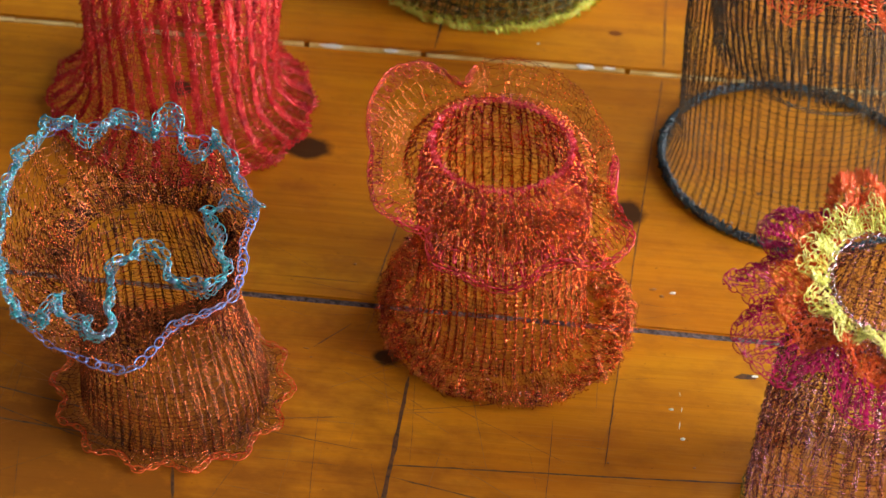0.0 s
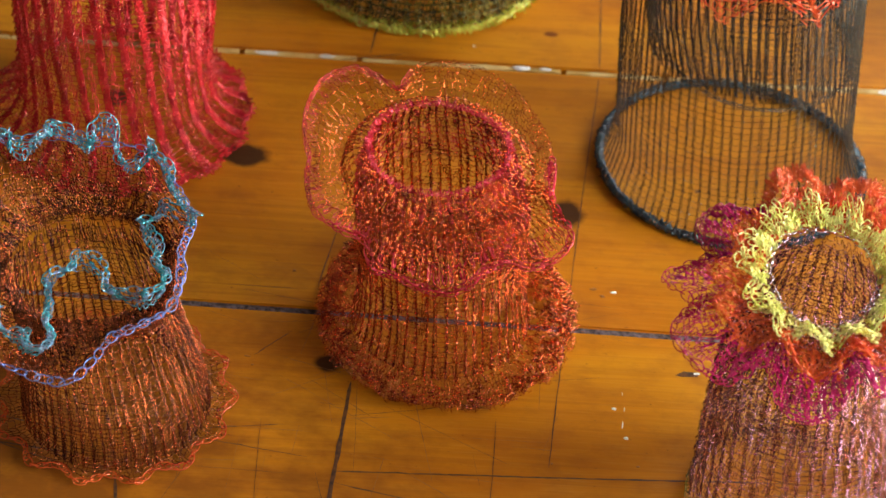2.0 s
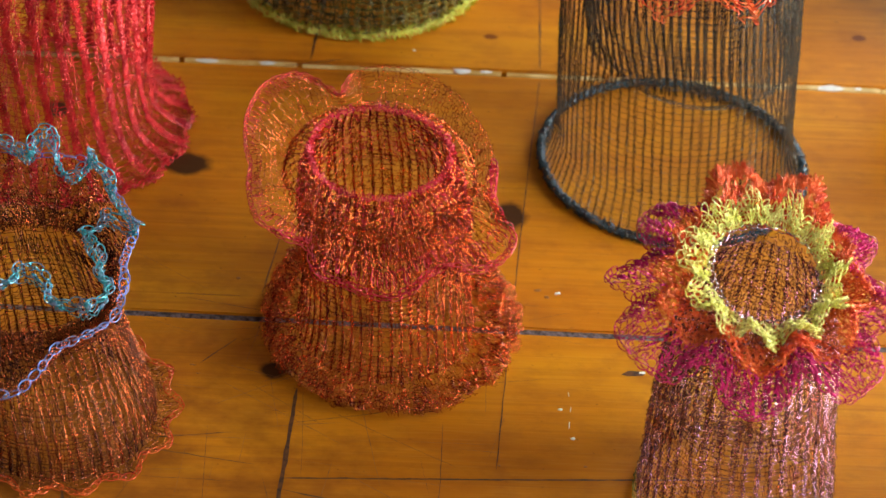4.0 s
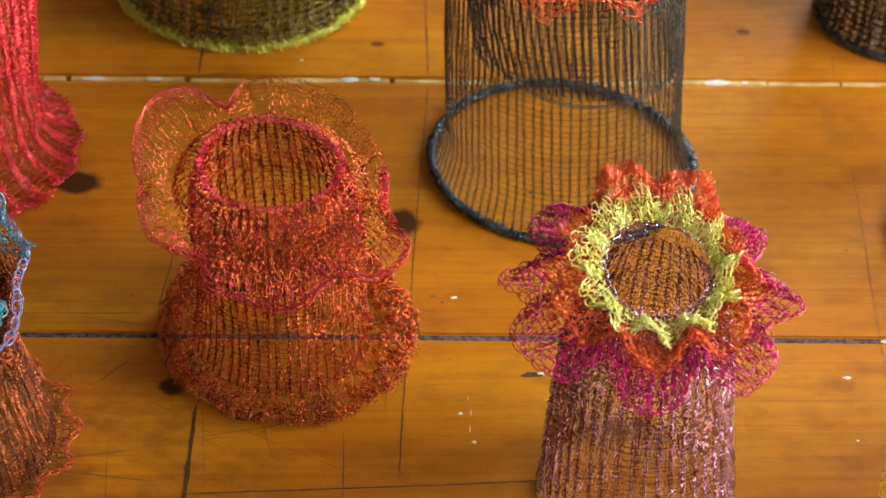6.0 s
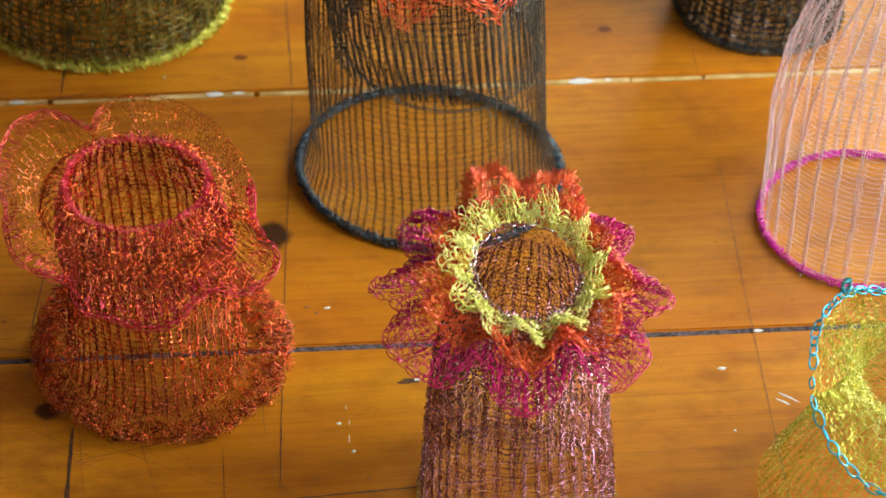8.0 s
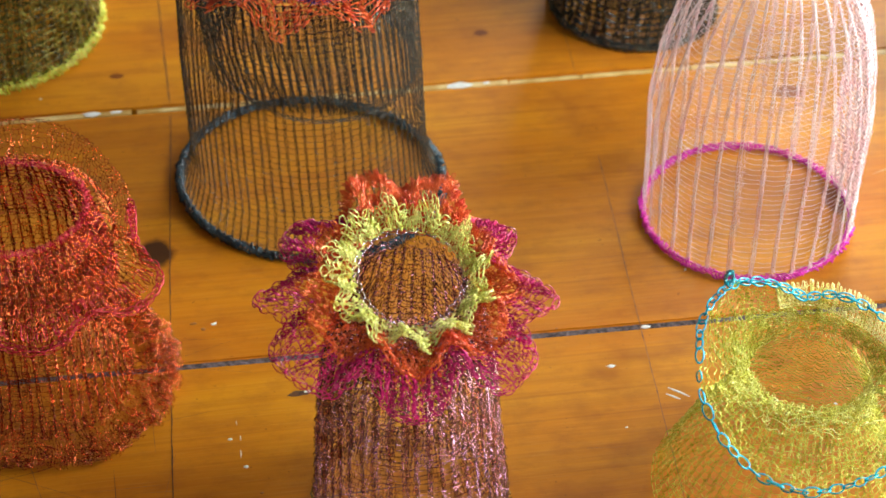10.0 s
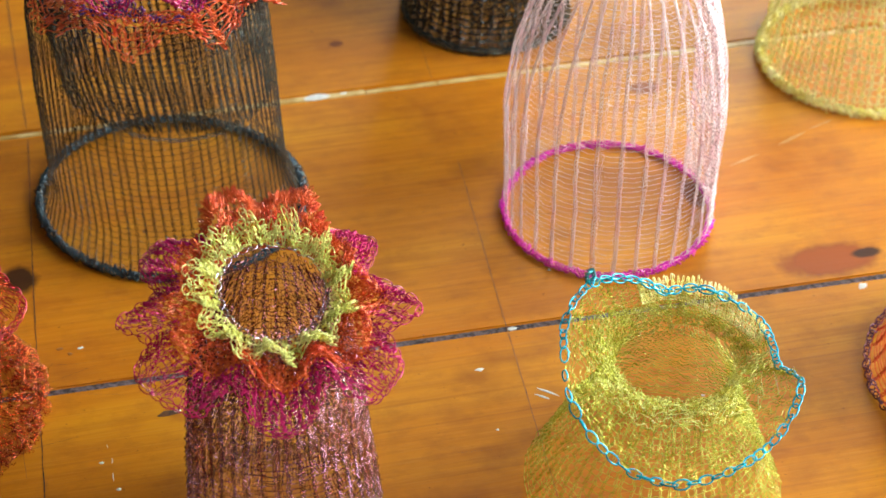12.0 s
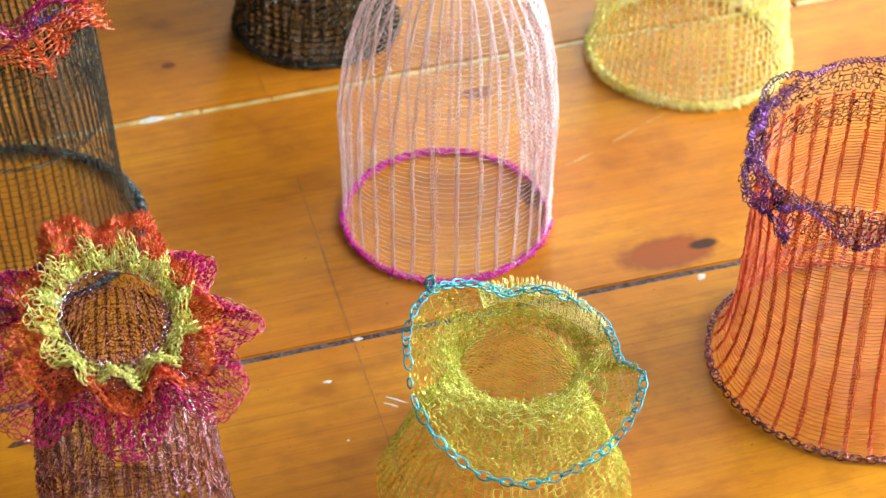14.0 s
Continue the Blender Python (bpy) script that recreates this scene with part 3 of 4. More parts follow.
# ---- copper vessel with a rolled skirt and a wide brim ----
def copper_vessel():
    t = thing("wire_vessel", "copper knitted wire vessel with rolled skirt and pink-edged brim", "wire vessel", GROUP)
    body = lathe([(-0.084, 0.008, 0.0305, 0.001), (-0.084, 0.009, 0.0288, 0.01), (-0.0845, 0.012, 0.028, 0.022), (-0.086, 0.017, 0.029, 0.04), (-0.088, 0.0235, 0.027, 0.053), (-0.0885, 0.0245, 0.0235, 0.0605)], 1.03)
    wire_part("body", knit(body, 54, 34, 0.42, 0.0005, 0.05, 1, 0.1), 0.00013, COPPER, t)
    columns("ribbing", body, 54, 0.14, 0.00021, COPPER, t, seed=101)
    skirt = lathe([(-0.082, 0.005, 0.037, 0.0008), (-0.082, 0.005, 0.0435, 0.002), (-0.082, 0.006, 0.0428, 0.007), (-0.083, 0.008, 0.0385, 0.0135), (-0.084, 0.011, 0.0325, 0.0175), (-0.0845, 0.013, 0.0288, 0.0205)], 1.0, ((5, 0.03, 1, 0.0), (9, 0.025, 0, 0)))
    wire_part("skirt", knit(skirt, 104, 13, 1.0, 0.0015, 0.42, 2), 0.0001, COPPER, t, "rolled loose copper skirt")
    skirt2 = lathe([(-0.082, 0.006, 0.033, 0.0008), (-0.082, 0.006, 0.0418, 0.0015), (-0.082, 0.007, 0.0405, 0.007), (-0.083, 0.009, 0.0345, 0.0135)], 1.0, ((7, 0.03, 2, 0.0),))
    wire_part("inner_skirt", knit(skirt2, 90, 9, 1.0, 0.0014, 0.3, 12), 0.00012, COPPER, t)
    rim = circle(-0.0887, 0.0245, 0.0236, 0.0612, 0.02, 3, 1)
    edge = polar(COPPER_EDGE, (-0.089, 0.025))
    roll = lathe([(-0.0887, 0.0245, 0.0236, 0.061), (-0.0887, 0.0245, 0.028, 0.0608), (-0.0885, 0.024, 0.0315, 0.056), (-0.088, 0.023, 0.0325, 0.05)])
    lining = lathe([(-0.0845, 0.012, 0.0262, 0.018), (-0.086, 0.017, 0.0272, 0.038), (-0.088, 0.0235, 0.0255, 0.052), (-0.0885, 0.0245, 0.0228, 0.06)], 1.03)
    wire_part("lining", knit(lining, 76, 20, 1.0, 0.0009, 0.25, 13), 0.00014, COPPER, t)
    collar = wire_part("collar", knit(roll, 64, 6, 0.6, 0.0005, 0.07, 3, 0.1), 0.00016, COPPER, t, "turned-down copper collar")
    shoulder = circle(-0.0885, 0.024, 0.0312, 0.0562)
    lace = span(shoulder, edge, 0.002, (9, 0.001))
    brim = wire_part("brim", knit(lace, 66, 7, 1.0, 0.0004, 0.12, 4), 0.00013, COPPER, t, "thin translucent copper brim")
    tagged(wire_part("front_fall", knit(lace, 40, 8, 0.6, 0.0006, 0.07, 14, 0.1, 0.62, 0.96), 0.00014, COPPER, brim, closed=False), kind="stuff")
    # the pink edging fades out along the back of the brim
    link_parts(chain(edge, 62, 0.0018, 0.55, 0.29, 0.62, 0.7, 5), 0.00015, PINK_RED, brim)
    link_parts(chain(edge, 78, 0.0022, 0.65, 0.62, 1.0, 0.8, 15), 0.00025, PINK_RED, brim)
    wire_part("edge_lace", knit(lace, 52, 6, 1.0, 0.0008, 0.18, 8, 0.0, 0.6, 1.0, 5), 0.0002, PINK_RED, brim, "pink-red outer row", closed=False)
    wire_part("edge_lace", knit(lace, 36, 7, 1.0, 0.0006, 0.18, 18, 0.0, 0.3, 0.6, 6), 0.00014, PINK_RED, brim, "pink-red outer row", closed=False)
    wire_part("brim_edge", ring(edge, 2, 50, 0.0005, 700, 16, 0.5), 0.00013, COPPER, brim)
    wire_part("rim", ring(rim, 3, 60, 0.0009, 520, 6, 0.6), 0.00018, PINK_RED, collar, "pink-red wire rim")
    wire_part("rim_lining", knit(body, 60, 30, 0.8, 0.0009, 0.2, 9, skip=20), 0.00014, PINK_RED, collar, "pink-red rows inside the mouth")


copper_vessel()


# the funnel's edge (angle in degrees, distance and height in mm) and the ribbon along it (mm)
FUNNEL_EDGE = [(14, 39, 66), (0, 35, 62), (-18, 38, 60), (-33, 41, 58), (-50, 39, 57), (-63, 38, 56), (-76, 48, 55), (-82, 54, 54), (-91, 53, 55), (-103, 51, 56), (-111, 52, 58), (-127, 49, 64), (-150, 44, 65), (-173, 40, 66),
               (165, 43, 66), (145, 48, 67), (127, 52, 66), (105, 52, 63), (88, 48, 63), (68, 51, 63), (55, 45, 65), (40, 40, 66)]
RIBBON = [(-242, -45, 66), (-244, -29, 67), (-243, -13, 68), (-239, -1, 67), (-232, 7, 70), (-224, 5, 65), (-214, 12, 69), (-203, 11, 64), (-197, 14, 69), (-188, 1, 64), (-180, 2, 71), (-174, -11, 69), (-165, -27, 68),
          (-175, -22, 66), (-180, -29, 64), (-174, -40, 63), (-172, -51, 61), (-177, -58, 60), (-187, -53, 60), (-195, -44, 61), (-203, -48, 62), (-206, -63, 63), (-202, -79, 64), (-206, -84, 63), (-213, -80, 62),
          (-220, -73, 65), (-222, -81, 64), (-228, -83, 65), (-234, -75, 66), (-239, -61, 66)]


# ---- brown vessel with a teal ruffled funnel ----
def brown_vessel():
    t = thing("wire_vessel", "brown knitted wire vessel with teal ruffled funnel and red hem", "wire vessel", GROUP)
    body = lathe([(-0.1885, -0.043, 0.0305, 0.001), (-0.1885, -0.045, 0.0297, 0.012), (-0.1895, -0.046, 0.0285, 0.022), (-0.1925, -0.043, 0.0262, 0.036), (-0.198, -0.032, 0.0245, 0.048)])
    wire_part("body", knit(body, 56, 30, 0.36, 0.0005, 0.04, 21, 0.1), 0.00012, BROWN, t)
    columns("ribbing", body, 56, 0.15, 0.00015, BROWN, t, seed=102)
    lining = lathe([(-0.1885, -0.043, 0.0295, 0.001), (-0.1895, -0.046, 0.0275, 0.022), (-0.1925, -0.043, 0.0252, 0.036), (-0.197, -0.034, 0.024, 0.046)])
    wire_part("lining", knit(lining, 50, 22, 0.6, 0.0005, 0.06, 20), 0.00015, BROWN, t)
    hem = circle(-0.1895, -0.041, 0.0375, 0.0022, 0.055, 14, 0.6)
    foot = circle(-0.1885, -0.043, 0.030, 0.006)
    hem_ob = wire_part("flared_hem", knit(span(foot, hem, -0.001), 62, 4, 0.9, 0.0003, 0.08, 22), 0.00014, BROWN, t)
    link_parts(chain(hem, 104, 0.0021, 0.5, seed=23), 0.00022, ORANGE, hem_ob)
    throat = circle(-0.198, -0.031, 0.0245, 0.049)
    edge = polar(FUNNEL_EDGE, (-0.203, -0.035))
    funnel = span(throat, edge, -0.006, (11, 0.0016), 0.9)
    funnel_ob = wire_part("funnel", knit(funnel, 104, 17, 1.0, 0.0008, 0.18, 24), 0.00015, BROWN, t)
    wire_part("inner_funnel", knit(lambda u, v: funnel(u + 0.004, v * 0.66) + np.array([0, 0, 0.0012]), 92, 12, 1.0, 0.0009, 0.25, 19), 0.00013, BROWN, funnel_ob)
    neck = lathe([(-0.196, -0.036, 0.025, 0.042), (-0.199, -0.03, 0.0265, 0.0485), (-0.2, -0.03, 0.031, 0.0525)])
    wire_part("neck", knit(neck, 76, 6, 1.0, 0.001, 0.2, 25), 0.00017, BROWN, t)
    link_parts(chain(edge, 32, 0.0024, 0.6, -0.3, 0.05, 0.45, 26), 0.00022, BLUE, funnel_ob)
    link_parts(chain(edge, 56, 0.0023, 0.5, 0.05, 0.7, 0.6, 27), 0.00017, BLUE, funnel_ob)
    # the teal ruffle follows the edge and folds inwards at the front
    ribbon = around(np.array(RIBBON) / 1000)

    def strip(u, v):
        a = 2 * np.pi * u
        p = ribbon(u)
        p[..., 2] += 0.0074 * (v - 0.4) * (0.75 + 0.25 * np.sin(13 * a))
        p[..., 0] += 0.0018 * np.sin(23 * a) * v
        p[..., 1] += 0.0018 * np.cos(19 * a) * v
        return p

    ruffle = wire_part("teal_ruffle", knit(strip, 120, 4, 1.0, 0.0008, 0.18, 28), 0.0002, TEAL, t, "ruffled teal wire ribbon")
    link_parts(chain(lambda u: strip(np.asarray(u), np.ones(np.shape(u))), 128, 0.0021, 0.55, seed=29), 0.00024, TEAL, ruffle)


brown_vessel()


# the petals' edge: angle in degrees, distance and height in mm
PETAL_EDGE = [(112, 41, 101), (98, 44, 103), (84, 37, 98), (72, 42, 102), (60, 42, 101), (48, 33, 95), (23, 39, 95), (8, 28, 93), (-14, 46, 90), (-27, 34, 87), (-40, 44, 83), (-58, 42, 77), (-70, 30, 85), (-84, 36, 74), (-96, 38, 72), (-110, 36, 74),
              (-124, 30, 85), (-134, 40, 76), (-148, 44, 79), (-161, 48, 84), (-171, 37, 88), (179, 49, 90), (166, 33, 93), (152, 42, 95), (135, 41, 96), (123, 31, 95)]


# ---- plum vessel with a flower-like collar ----
def flower_vessel():
    t = thing("wire_vessel", "plum knitted wire vessel with yellow, orange and magenta flower collar", "wire vessel", GROUP)
    cx, cy = 0.0262, -0.0655
    body = lathe([(0.029, -0.069, 0.031, 0.001), (0.028, -0.069, 0.030, 0.02), (0.0262, -0.069, 0.028, 0.045), (0.0255, -0.069, 0.0266, 0.065), (0.026, -0.067, 0.0215, 0.085), (cx, cy, 0.0165, 0.094)], 1.0, ((3, 0.03, 1, 0.0),))
    wire_part("body", knit(body, 42, 48, 0.42, 0.0008, 0.05, 31, 0.1), 0.00012, PLUM, t)
    columns("ribbing", body, 42, 0.17, 0.00016, PLUM, t, "lilac-glinting columns", 150, 0.97, 103)
    backing = lathe([(0.029, -0.069, 0.0285, 0.001), (0.028, -0.069, 0.0275, 0.02), (0.0262, -0.069, 0.0258, 0.045), (0.0255, -0.069, 0.0245, 0.065), (0.026, -0.067, 0.019, 0.083)])
    wire_part("backing", knit(backing, 42, 28, 0.7, 0.0006, 0.1, 30), 0.00012, BROWN, t, "brown inner layer")
    wire_part("hem", ring(circle(0.029, -0.069, 0.0315, 0.0015), 3, 44, 0.001, 420, 32), 0.00018, OLIVE, t, "olive wire hem")
    mouth = circle(cx, cy, 0.0164, 0.0952, 0.03, 3, 0.5, (0.0, 0.0045))
    wire_part("lining", knit(span(circle(0.0275, -0.069, 0.0235, 0.04), mouth, 0.0), 44, 24, 0.8, 0.0006, 0.12, 33), 0.00016, PLUM, t)
    link_parts(chain(mouth, 34, 0.0017, 0.55, seed=34), 0.0002, PLUM_GLINT, t)

    def crown(r0, r1, z0, z1, count, depth, dz, phase, tilt):
        """A scalloped ring of loops that leans down towards the front."""

        def f(u, v):
            a = 2 * np.pi * u
            s = np.sin(count * a + phase)
            r = r0 + (r1 - r0) * v + depth * s * v + 0.0005 * np.sin(31 * a)
            z = z0 + (z1 - z0) * v + dz * np.cos(count * a + phase) * v + tilt * np.sin(a) * (1 + 0.5 * v)
            return np.stack([cx + r * np.cos(a), cy + r * np.sin(a), z], -1)

        return f

    yel = crown(0.0168, 0.0243, 0.0955, 0.0972, 11, 0.002, 0.003, 0.4, 0.0048)
    collar = wire_part("yellow_collar", knit(yel, 58, 4, 1.0, 0.0008, 0.13, 35), 0.0002, LIME, t, "lime-yellow scalloped collar")
    wire_part("loop_trim", knit(crown(0.0172, 0.0252, 0.0962, 0.099, 11, 0.0024, 0.0038, 0.4, 0.0048), 50, 4, 1.0, 0.001, 0.15, 36), 0.0002, LIME, collar)
    edge = polar(PETAL_EDGE, (cx, cy))
    ruff = span(circle(cx, cy, 0.0185, 0.0925, 0.0, 3, 0, (0.0, 0.0045)), edge, 0.003, (24, 0.0012), 0.9)
    petals = wire_part("orange_petals", knit(lambda u, v: ruff(u, v * 0.64), 110, 7, 1.0, 0.0009, 0.2, 37), 0.00019, ORANGE, t, "ruffled orange petals")
    wire_part("back_petals", knit(lambda u, v: ruff(u, 0.66 + v * 0.34), 56, 6, 1.0, 0.0009, 0.2, 38, 0.0, 0.12, 0.35), 0.0002, ORANGE, petals, closed=False)
    # an upper orange frill, its scallops folded over the magenta tips
    def fold(u, v):
        a = 2 * np.pi * u
        q = ruff(u, 0.1 + 0.42 * v)
        q[..., 2] += v * (0.0035 + 0.0022 * np.sin(9 * a + 0.8)) - 0.002 * v * v
        return q

    wire_part("orange_frill", knit(fold, 96, 5, 1.0, 0.0009, 0.2, 41), 0.0002, ORANGE, petals)
    link_parts(chain(lambda u: fold(np.asarray(u), np.ones(np.shape(u))), 96, 0.0018, 0.6, 0.5, 1.08, 0.8, 42), 0.0002, ORANGE, petals)
    tips = wire_part("magenta_petals", knit(lambda u, v: ruff(u, 0.54 + v * 0.46), 128, 7, 1.0, 0.0009, 0.2, 39, 0.0, 0.34, 1.13), 0.0002, MAGENTA, t, "looped magenta petal tips", closed=False)
    link_parts(chain(edge, 130, 0.0019, 0.6, 0.34, 1.13, 0.8, 40), 0.00021, MAGENTA, tips)


flower_vessel()


# ---- dark open tube with a rope base ----
def dark_vessel():
    t = thing("wire_vessel", "dark green knitted wire tube with slate rope base and orange frill", "wire vessel", GROUP)
    cx, cy = 0.0212, 0.0993
    base = circle(cx, cy, 0.0478, 0.0018, 0.025, 2, 2.2)
    wire_part("base_ring", ring(base, 5, 62, 0.0014, 620, 41, 0.3), 0.00042, SLATE, t, "slate twisted wire base ring", sides=4)
    body = lathe([(cx, cy, 0.0474, 0.002), (cx - 0.001, cy, 0.0432, 0.016), (cx - 0.0025, cy, 0.0429, 0.034), (cx - 0.0045, cy, 0.0426, 0.06), (cx - 0.0065, cy, 0.0415, 0.09), (cx - 0.007, cy, 0.0398, 0.108)], 1.0, ((4, 0.012, 0.4, 0.0), (11, 0.008, 1, 0)))
    wire_part("body", knit(body, 82, 40, 0.4, 0.0003, 0.04, 42, 0.05), 0.0001, DARK, t)
    columns("ribbing", body, 82, 0.2, 0.000125, DARK, t, seed=104)
    inner = lathe([(cx - 0.007, cy, 0.0385, 0.107), (cx - 0.004, cy, 0.038, 0.085), (cx + 0.001, cy + 0.003, 0.036, 0.055)], 1.0, ((3, 0.05, 2, 0.0),))
    wire_part("turned_in_top", knit(inner, 80, 18, 0.5, 0.0003, 0.04, 43, 0.05), 0.00014, DARK, t)
    columns("ribbing", inner, 80, 0.2, 0.00016, DARK, t, seed=105)
    wire_part("inner_hem", ring(circle(cx + 0.001, cy + 0.003, 0.0362, 0.0555, 0.03, 3, 1, (-0.004, 0.002)), 3, 30, 0.0006, 400, 44), 0.00022, DARK, t)

    def frill(r0, r1, z0, z1, k, depth):
        def f(u, v):
            a = 2 * np.pi * u
            r = r0 + (r1 - r0) * v + depth * v * np.sin(k * a)
            z = z0 + (z1 - z0) * v + 0.004 * v * np.cos(k * a + 1)
            return np.stack([cx - 0.005 + r * np.cos(a), cy + r * np.sin(a), z], -1)

        return f

    wire_part("orange_frill", knit(frill(0.036, 0.046, 0.111, 0.103, 9, 0.002), 100, 8, 1.0, 0.001, 0.24, 45), 0.00024, ORANGE, t, "orange frill at the mouth")
    wire_part("magenta_frill", knit(frill(0.026, 0.038, 0.110, 0.115, 8, 0.003), 80, 8, 1.0, 0.001, 0.22, 46), 0.00024, MAGENTA, t, "magenta frill at the mouth")
    wire_part("purple_frill", knit(frill(0.03, 0.037, 0.103, 0.111, 7, 0.002), 70, 5, 1.0, 0.001, 0.22, 47), 0.00024, PURPLE, t)


dark_vessel()


# ---- pale pink bell on a magenta ring ----
def pink_vessel():
    t = thing("wire_vessel", "pale pink knitted wire bell with hot pink base ring", "wire vessel", GROUP)
    cx, cy = 0.1777, 0.0587
    wire_part("base_ring", ring(circle(cx, cy, 0.0386, 0.0014, 0.02, 2, 0.5), 4, 48, 0.0011, 460, 51, 0.4), 0.00032, HOT_PINK, t, "hot pink twisted wire base ring", sides=4)
    body = lathe([(cx, cy, 0.0384, 0.002), (cx, cy + 0.001, 0.0392, 0.03), (cx, cy + 0.002, 0.0402, 0.05), (cx, cy + 0.002, 0.038, 0.07), (cx + 0.001, cy + 0.003, 0.033, 0.09), (cx + 0.001, cy + 0.003, 0.024, 0.108), (cx, cy + 0.003, 0.012, 0.118)], 1.0, ((2, 0.012, 0, 0), (7, 0.015, 1, 0.2)))
    wire_part("body", knit(body, 31, 56, 0.22, 0.0005, 0.03, 52, 0.2), 0.00007, PINK, t)
    ribs(body, 31, 70, 0.15, 0.00018, PINK, t, "bright pale pink rib", 0.5, 0.55, 54)

    def fold(u, v):
        q = body(0.92 + 0.15 * u + 0.012 * np.sin(5 * v), v)
        inward = 1 - 0.05 * np.sin(np.pi * v) ** 2
        q[..., 0], q[..., 1] = cx + (q[..., 0] - cx) * inward, cy + (q[..., 1] - cy) * inward
        return q

    wire_part("fold", knit(fold, 10, 60, 0.5, 0.0006, 0.03, 53, 0.1, 0.0, 0.98), 0.00028, PINK, t, "folded pale pink side", closed=False)


pink_vessel()


# ---- lime vessel with a teal chain edge ----
def lime_vessel():
    t = thing("wire_vessel", "lime-yellow knitted wire vessel with flared mouth and teal chain edge", "wire vessel", GROUP)
    body = lathe([(0.150, -0.08, 0.0425, 0.001), (0.150, -0.08, 0.0385, 0.008), (0.150, -0.08, 0.034, 0.02), (0.152, -0.078, 0.025, 0.036), (0.154, -0.076, 0.0185, 0.05)])
    wire_part("body", knit(body, 66, 25, 0.55, 0.0006, 0.07, 61), 0.00013, YELLOW, t)
    throat = circle(0.154, -0.076, 0.0182, 0.051, 0.06, 2, 1)
    edge = polar([(188, 40, 79), (140, 31, 82), (104, 27, 75), (81, 25, 69), (65, 28, 69), (49, 29, 69), (27, 36, 61), (-7, 32, 58), (-29, 39, 64), (-63, 40, 56), (-91, 41, 52), (-108, 42, 50), (-129, 40, 50), (-149, 42, 60), (-165, 42, 70)], (0.150, -0.088))
    funnel_ob = wire_part("funnel", knit(span(throat, edge, -0.001, (11, 0.0018), 0.85), 78, 12, 1.0, 0.0007, 0.15, 62), 0.00014, YELLOW, t)
    lip = lathe([(0.153, -0.077, 0.02, 0.046), (0.154, -0.076, 0.0192, 0.0515), (0.153, -0.078, 0.0235, 0.056), (0.152, -0.08, 0.028, 0.058)], 1.0, ((5, 0.07, 0.5, 0),))
    wire_part("gathered_lip", knit(lip, 62, 6, 1.0, 0.0011, 0.22, 63), 0.00015, LIME, t, "densely gathered lime lip")
    wire_part("gathered_ruff", knit(lathe([(0.154, -0.077, 0.0205, 0.053), (0.151, -0.083, 0.03, 0.056)], 1.0, ((9, 0.05, 1, 0),)), 52, 5, 1.0, 0.0013, 0.24, 64), 0.00014, LIME, t)
    link_parts(chain(edge, 70, 0.0024, 0.55, seed=65), 0.00034, SKY, funnel_ob)
    flap0 = around(np.array([(0.146, -0.064, 0.066), (0.158, -0.062, 0.064), (0.172, -0.07, 0.06), (0.18, -0.082, 0.058), (0.172, -0.07, 0.06), (0.158, -0.062, 0.064)]))
    flap1 = around(np.array([(0.144, -0.06, 0.0745), (0.161, -0.057, 0.071), (0.176, -0.062, 0.067), (0.184, -0.076, 0.061), (0.176, -0.062, 0.067), (0.161, -0.057, 0.071)]))
    wire_part("back_flap", knit(span(flap0, flap1), 44, 5, 1.0, 0.0004, 0.12, 66, 0.0, 0.0, 0.5), 0.00015, LEMON, t, "pale standing flap", closed=False)
    wire_part("tip", ring(lambda u: np.stack([0.1262 + 0.0012 * np.cos(2 * np.pi * np.asarray(u)), -0.067 + 0 * np.asarray(u), 0.084 + 0.0025 * np.sin(2 * np.pi * np.asarray(u))], -1), 3, 6, 0.0006, 60, 67), 0.00028, TEAL, t)


lime_vessel()


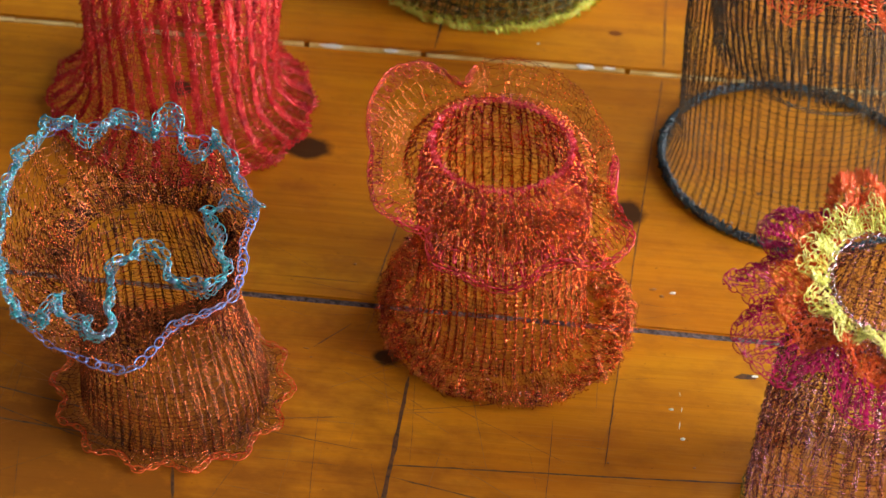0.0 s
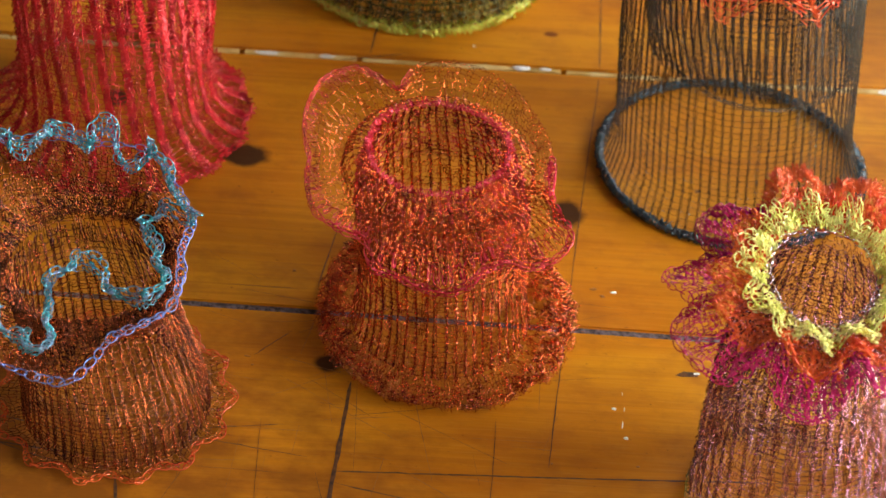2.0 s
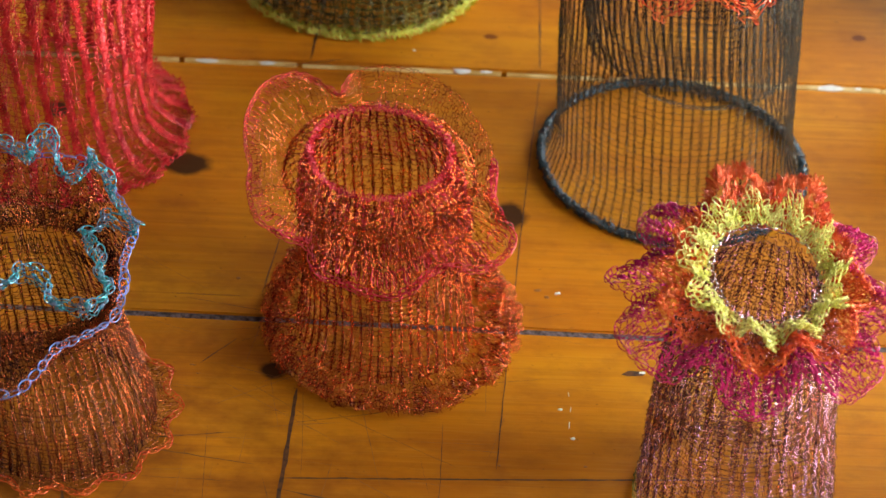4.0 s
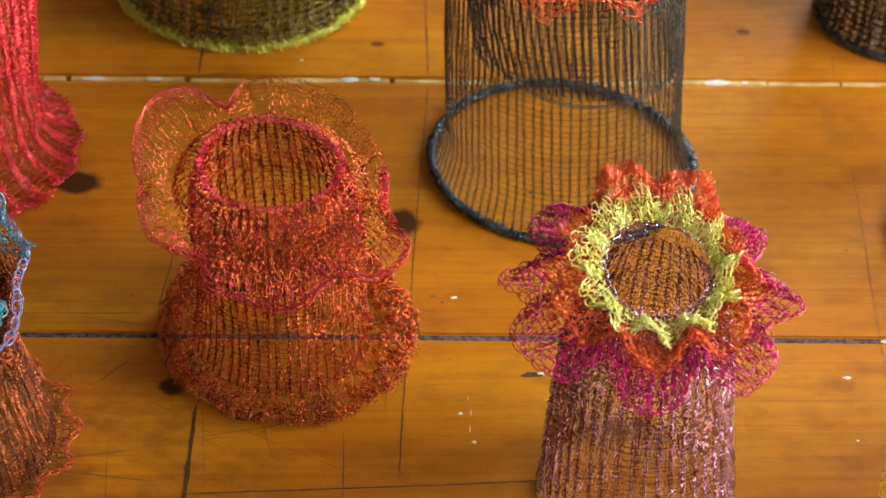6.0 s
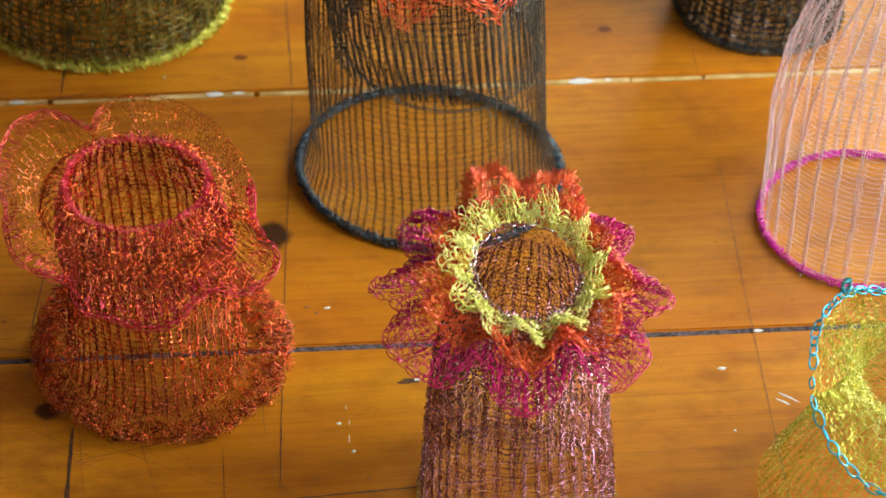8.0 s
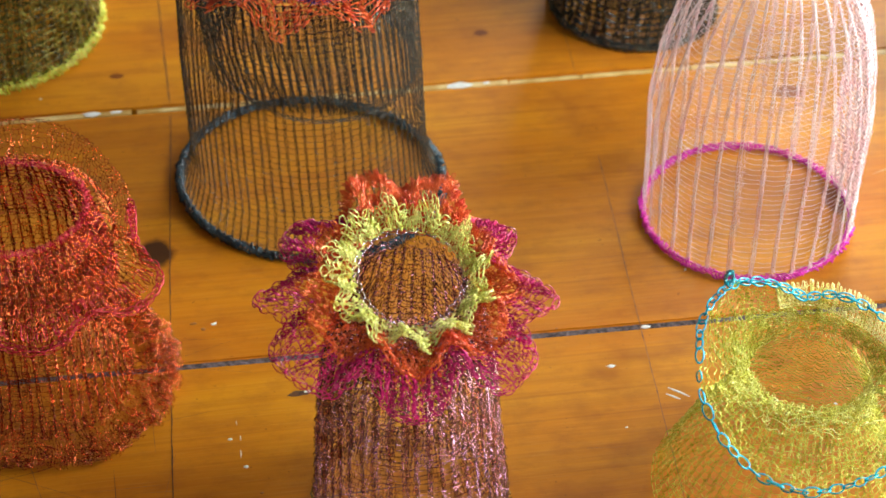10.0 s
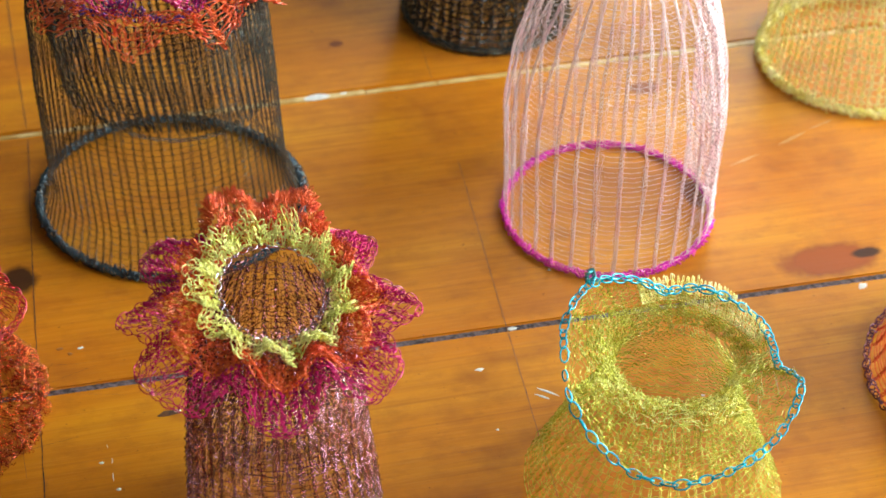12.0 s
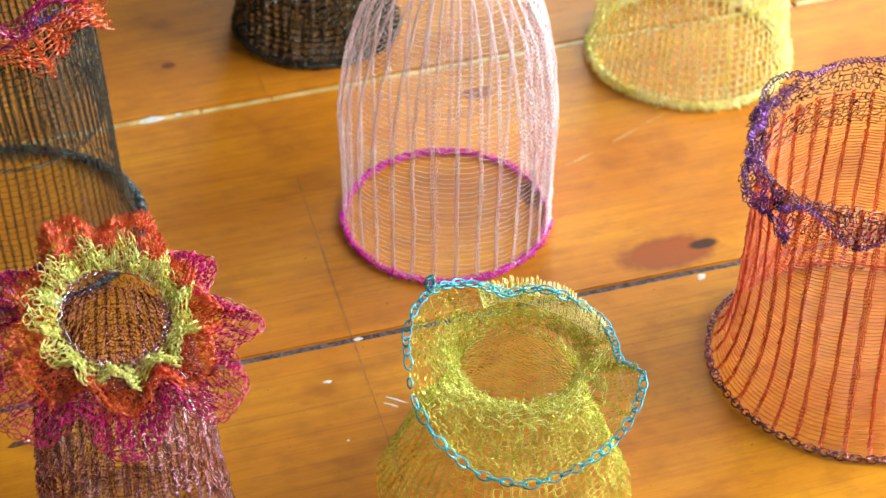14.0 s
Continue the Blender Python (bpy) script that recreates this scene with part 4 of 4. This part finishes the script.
# ---- rust-red ladder-knit vessel with a purple frill ----
def rust_vessel():
    t = thing("wire_vessel", "rust-red ladder-knit wire vessel with purple frill and maroon base", "wire vessel", GROUP)
    cx, cy = 0.2895, -0.0596
    link_parts(chain(circle(cx, cy, 0.0512, 0.0016, 0.01, 3), 120, 0.0021, 0.6, seed=71), 0.0004, MAROON, t)
    low = circle(cx, cy, 0.0505, 0.002)
    top = polar([(0, 39, 90), (45, 38, 88), (78, 39, 88), (107, 41, 86), (135, 42, 85), (160, 42, 86), (185, 41, 88), (203, 41, 91), (225, 40, 95), (250, 39, 95), (275, 38, 93), (315, 38, 91)], (cx + 0.002, cy + 0.004))

    def side(u, v):
        v = np.clip(v, 0, 1)
        a = 2 * np.pi * u
        w = np.clip(v * 1.0, 0, 1)[..., None]
        p = low(u) * (1 - w) + top(u) * w
        pinch = 1 - 0.12 * np.sin(np.pi * np.clip(v, 0, 1) ** 0.6) * (1 - 0.3 * v) + 0.025 * np.sin(5 * a + 3 * v) * np.sin(np.pi * v)
        p[..., 0] = cx + (p[..., 0] - cx) * pinch
        p[..., 1] = cy + (p[..., 1] - cy) * pinch
        return p

    wire_part("body", knit(side, 36, 64, 0.24, 0.0004, 0.02, 72, 0.1), 0.0002, RUST, t)
    ribs(side, 36, 62, 0.15, 0.00017, RUST, t, "looped rust-red rib", 0.6, 0.7, 77)

    def frill(u, v):
        a = 2 * np.pi * u
        p = top(u)
        back = np.clip(0.5 + 1.2 * np.sin(a), 0, 1)
        k = 1 + v * (0.003 + 0.0025 * np.sin(9 * a + 0.6)) / 0.04
        p[..., 0] = cx + (p[..., 0] - cx) * k
        p[..., 1] = cy + (p[..., 1] - cy) * k
        p[..., 2] += v * (back * (0.009 + 0.003 * np.sin(7 * a)) - (1 - back) * (0.008 + 0.0075 * np.sin(8 * a + 1.0)))
        return p

    def lace(u, v):
        q = side(u, 0.84 + 0.16 * v)
        q[..., 0] = cx + (q[..., 0] - cx) * 0.985
        q[..., 1] = cy + (q[..., 1] - cy) * 0.985
        return q

    wire_part("lace_band", knit(lace, 52, 4, 1.0, 0.0009, 0.16, 75), 0.00022, MAROON, t, "open maroon lace below the rim")
    wire_part("purple_frill", knit(frill, 66, 5, 1.0, 0.0009, 0.18, 73), 0.00024, MAROON, t, "open maroon and purple frill")
    def curl(u, v):
        a = np.pi * (0.62 + 0.5 * np.abs(2 * (u % 1.0) - 1))
        r = 0.043 + 0.0045 * np.sin(np.pi * v) + 0.0015 * np.sin(9 * a)
        return np.stack([cx + 0.002 + r * np.cos(a), cy + 0.004 + r * np.sin(a), 0.087 + 0.006 * np.sin(a * 1.6 - 1.2) - 0.009 * v + 0.0015 * np.sin(14 * a)], -1)

    wire_part("curl", knit(curl, 44, 4, 1.0, 0.0012, 0.2, 76), 0.0002, PURPLE, t, "crumpled purple curl on the shoulder")
    wire_part("frill_edge", ring(lambda u: frill(np.asarray(u), np.ones(np.shape(u))), 3, 70, 0.0009, 800, 74, 0.5), 0.00024, PURPLE, t, "purple wire edging")


rust_vessel()


# ---- red ribbed vessel with a scalloped foot ----
def red_vessel():
    t = thing("wire_vessel", "red ribbed knitted wire vessel with flared scalloped foot", "wire vessel", GROUP)
    cx, cy = -0.2065, 0.108
    turned = lathe([(cx, cy, 0.0485, 0.0012), (cx, cy, 0.041, 0.006), (cx, cy - 0.002, 0.0355, 0.014), (cx, cy - 0.003, 0.034, 0.03), (cx, cy - 0.002, 0.035, 0.055), (cx, cy, 0.036, 0.1)], 1.0, ((6, 0.03, 1, 0),))
    def body(u, v):
        return turned(u - 0.055 * v, v)

    wire_part("body", knit(body, 54, 48, 0.6, 0.0009, 0.1, 81, 0.05), 0.0002, RED, t)
    ribs(body, 27, 84, 0.34, 0.00033, RED, t, "thick looped red rib", 0.9, 0.8, 83)
    wire_part("foot_edge", ring(circle(cx, cy, 0.0485, 0.0016, 0.025, 16), 3, 40, 0.001, 500, 82, 0.4), 0.00032, RED, t)


red_vessel()


# ---- vessels at the back of the table ----
def back_tube(label, cx, cy, r, height, mat, hem_mat, wales, seed, taper=0.97, radius=0.00026, hem_label="", hem=0.0012, dense=True):
    t = thing("wire_vessel", label, "wire vessel", GROUP)
    body = lathe([(cx, cy, r, 0.002), (cx, cy, r * 0.97, 0.012), (cx, cy, r * taper, height * 0.6), (cx, cy, r * taper * 0.92, height)], 1.0, ((3, 0.015, seed, 0),))
    wire_part("body", knit(body, wales, int(height / 0.0034), 0.6, 0.0005, 0.06, seed, 0.05), radius, mat, t)
    inner = lathe([(cx, cy, r * 0.95, 0.002), (cx, cy, r * 0.93, 0.012), (cx, cy, r * taper * 0.95, height * 0.6), (cx, cy, r * taper * 0.86, height)])
    if dense:
        wire_part("lining", knit(inner, int(wales * 0.9), int(height / 0.003), 0.7, 0.0005, 0.08, seed + 20), radius * 0.8, mat, t)
    wire_part("base_ring", ring(circle(cx, cy, r, 0.0018, 0.01, 3, seed), 5, 44, hem, 460, seed, 0.35), 0.00034, hem_mat, t, hem_label, sides=4)


back_tube("olive green knitted wire basket with lime base edge", -0.098, 0.2175, 0.0502, 0.075, OLIVE, YELLOW, 64, 91, 0.95, 0.00048, "lime-yellow base edge", 0.002)
back_tube("dark green ribbed knitted wire basket", 0.168, 0.195, 0.0335, 0.075, DARK, DARK, 46, 92, 0.97, 0.0005)
back_tube("bright lemon-yellow fine knitted wire basket", 0.308, 0.131, 0.0405, 0.07, LEMON, LEMON, 80, 93, 0.9, 0.00023, "thick lemon-yellow base edge", 0.0018, False)
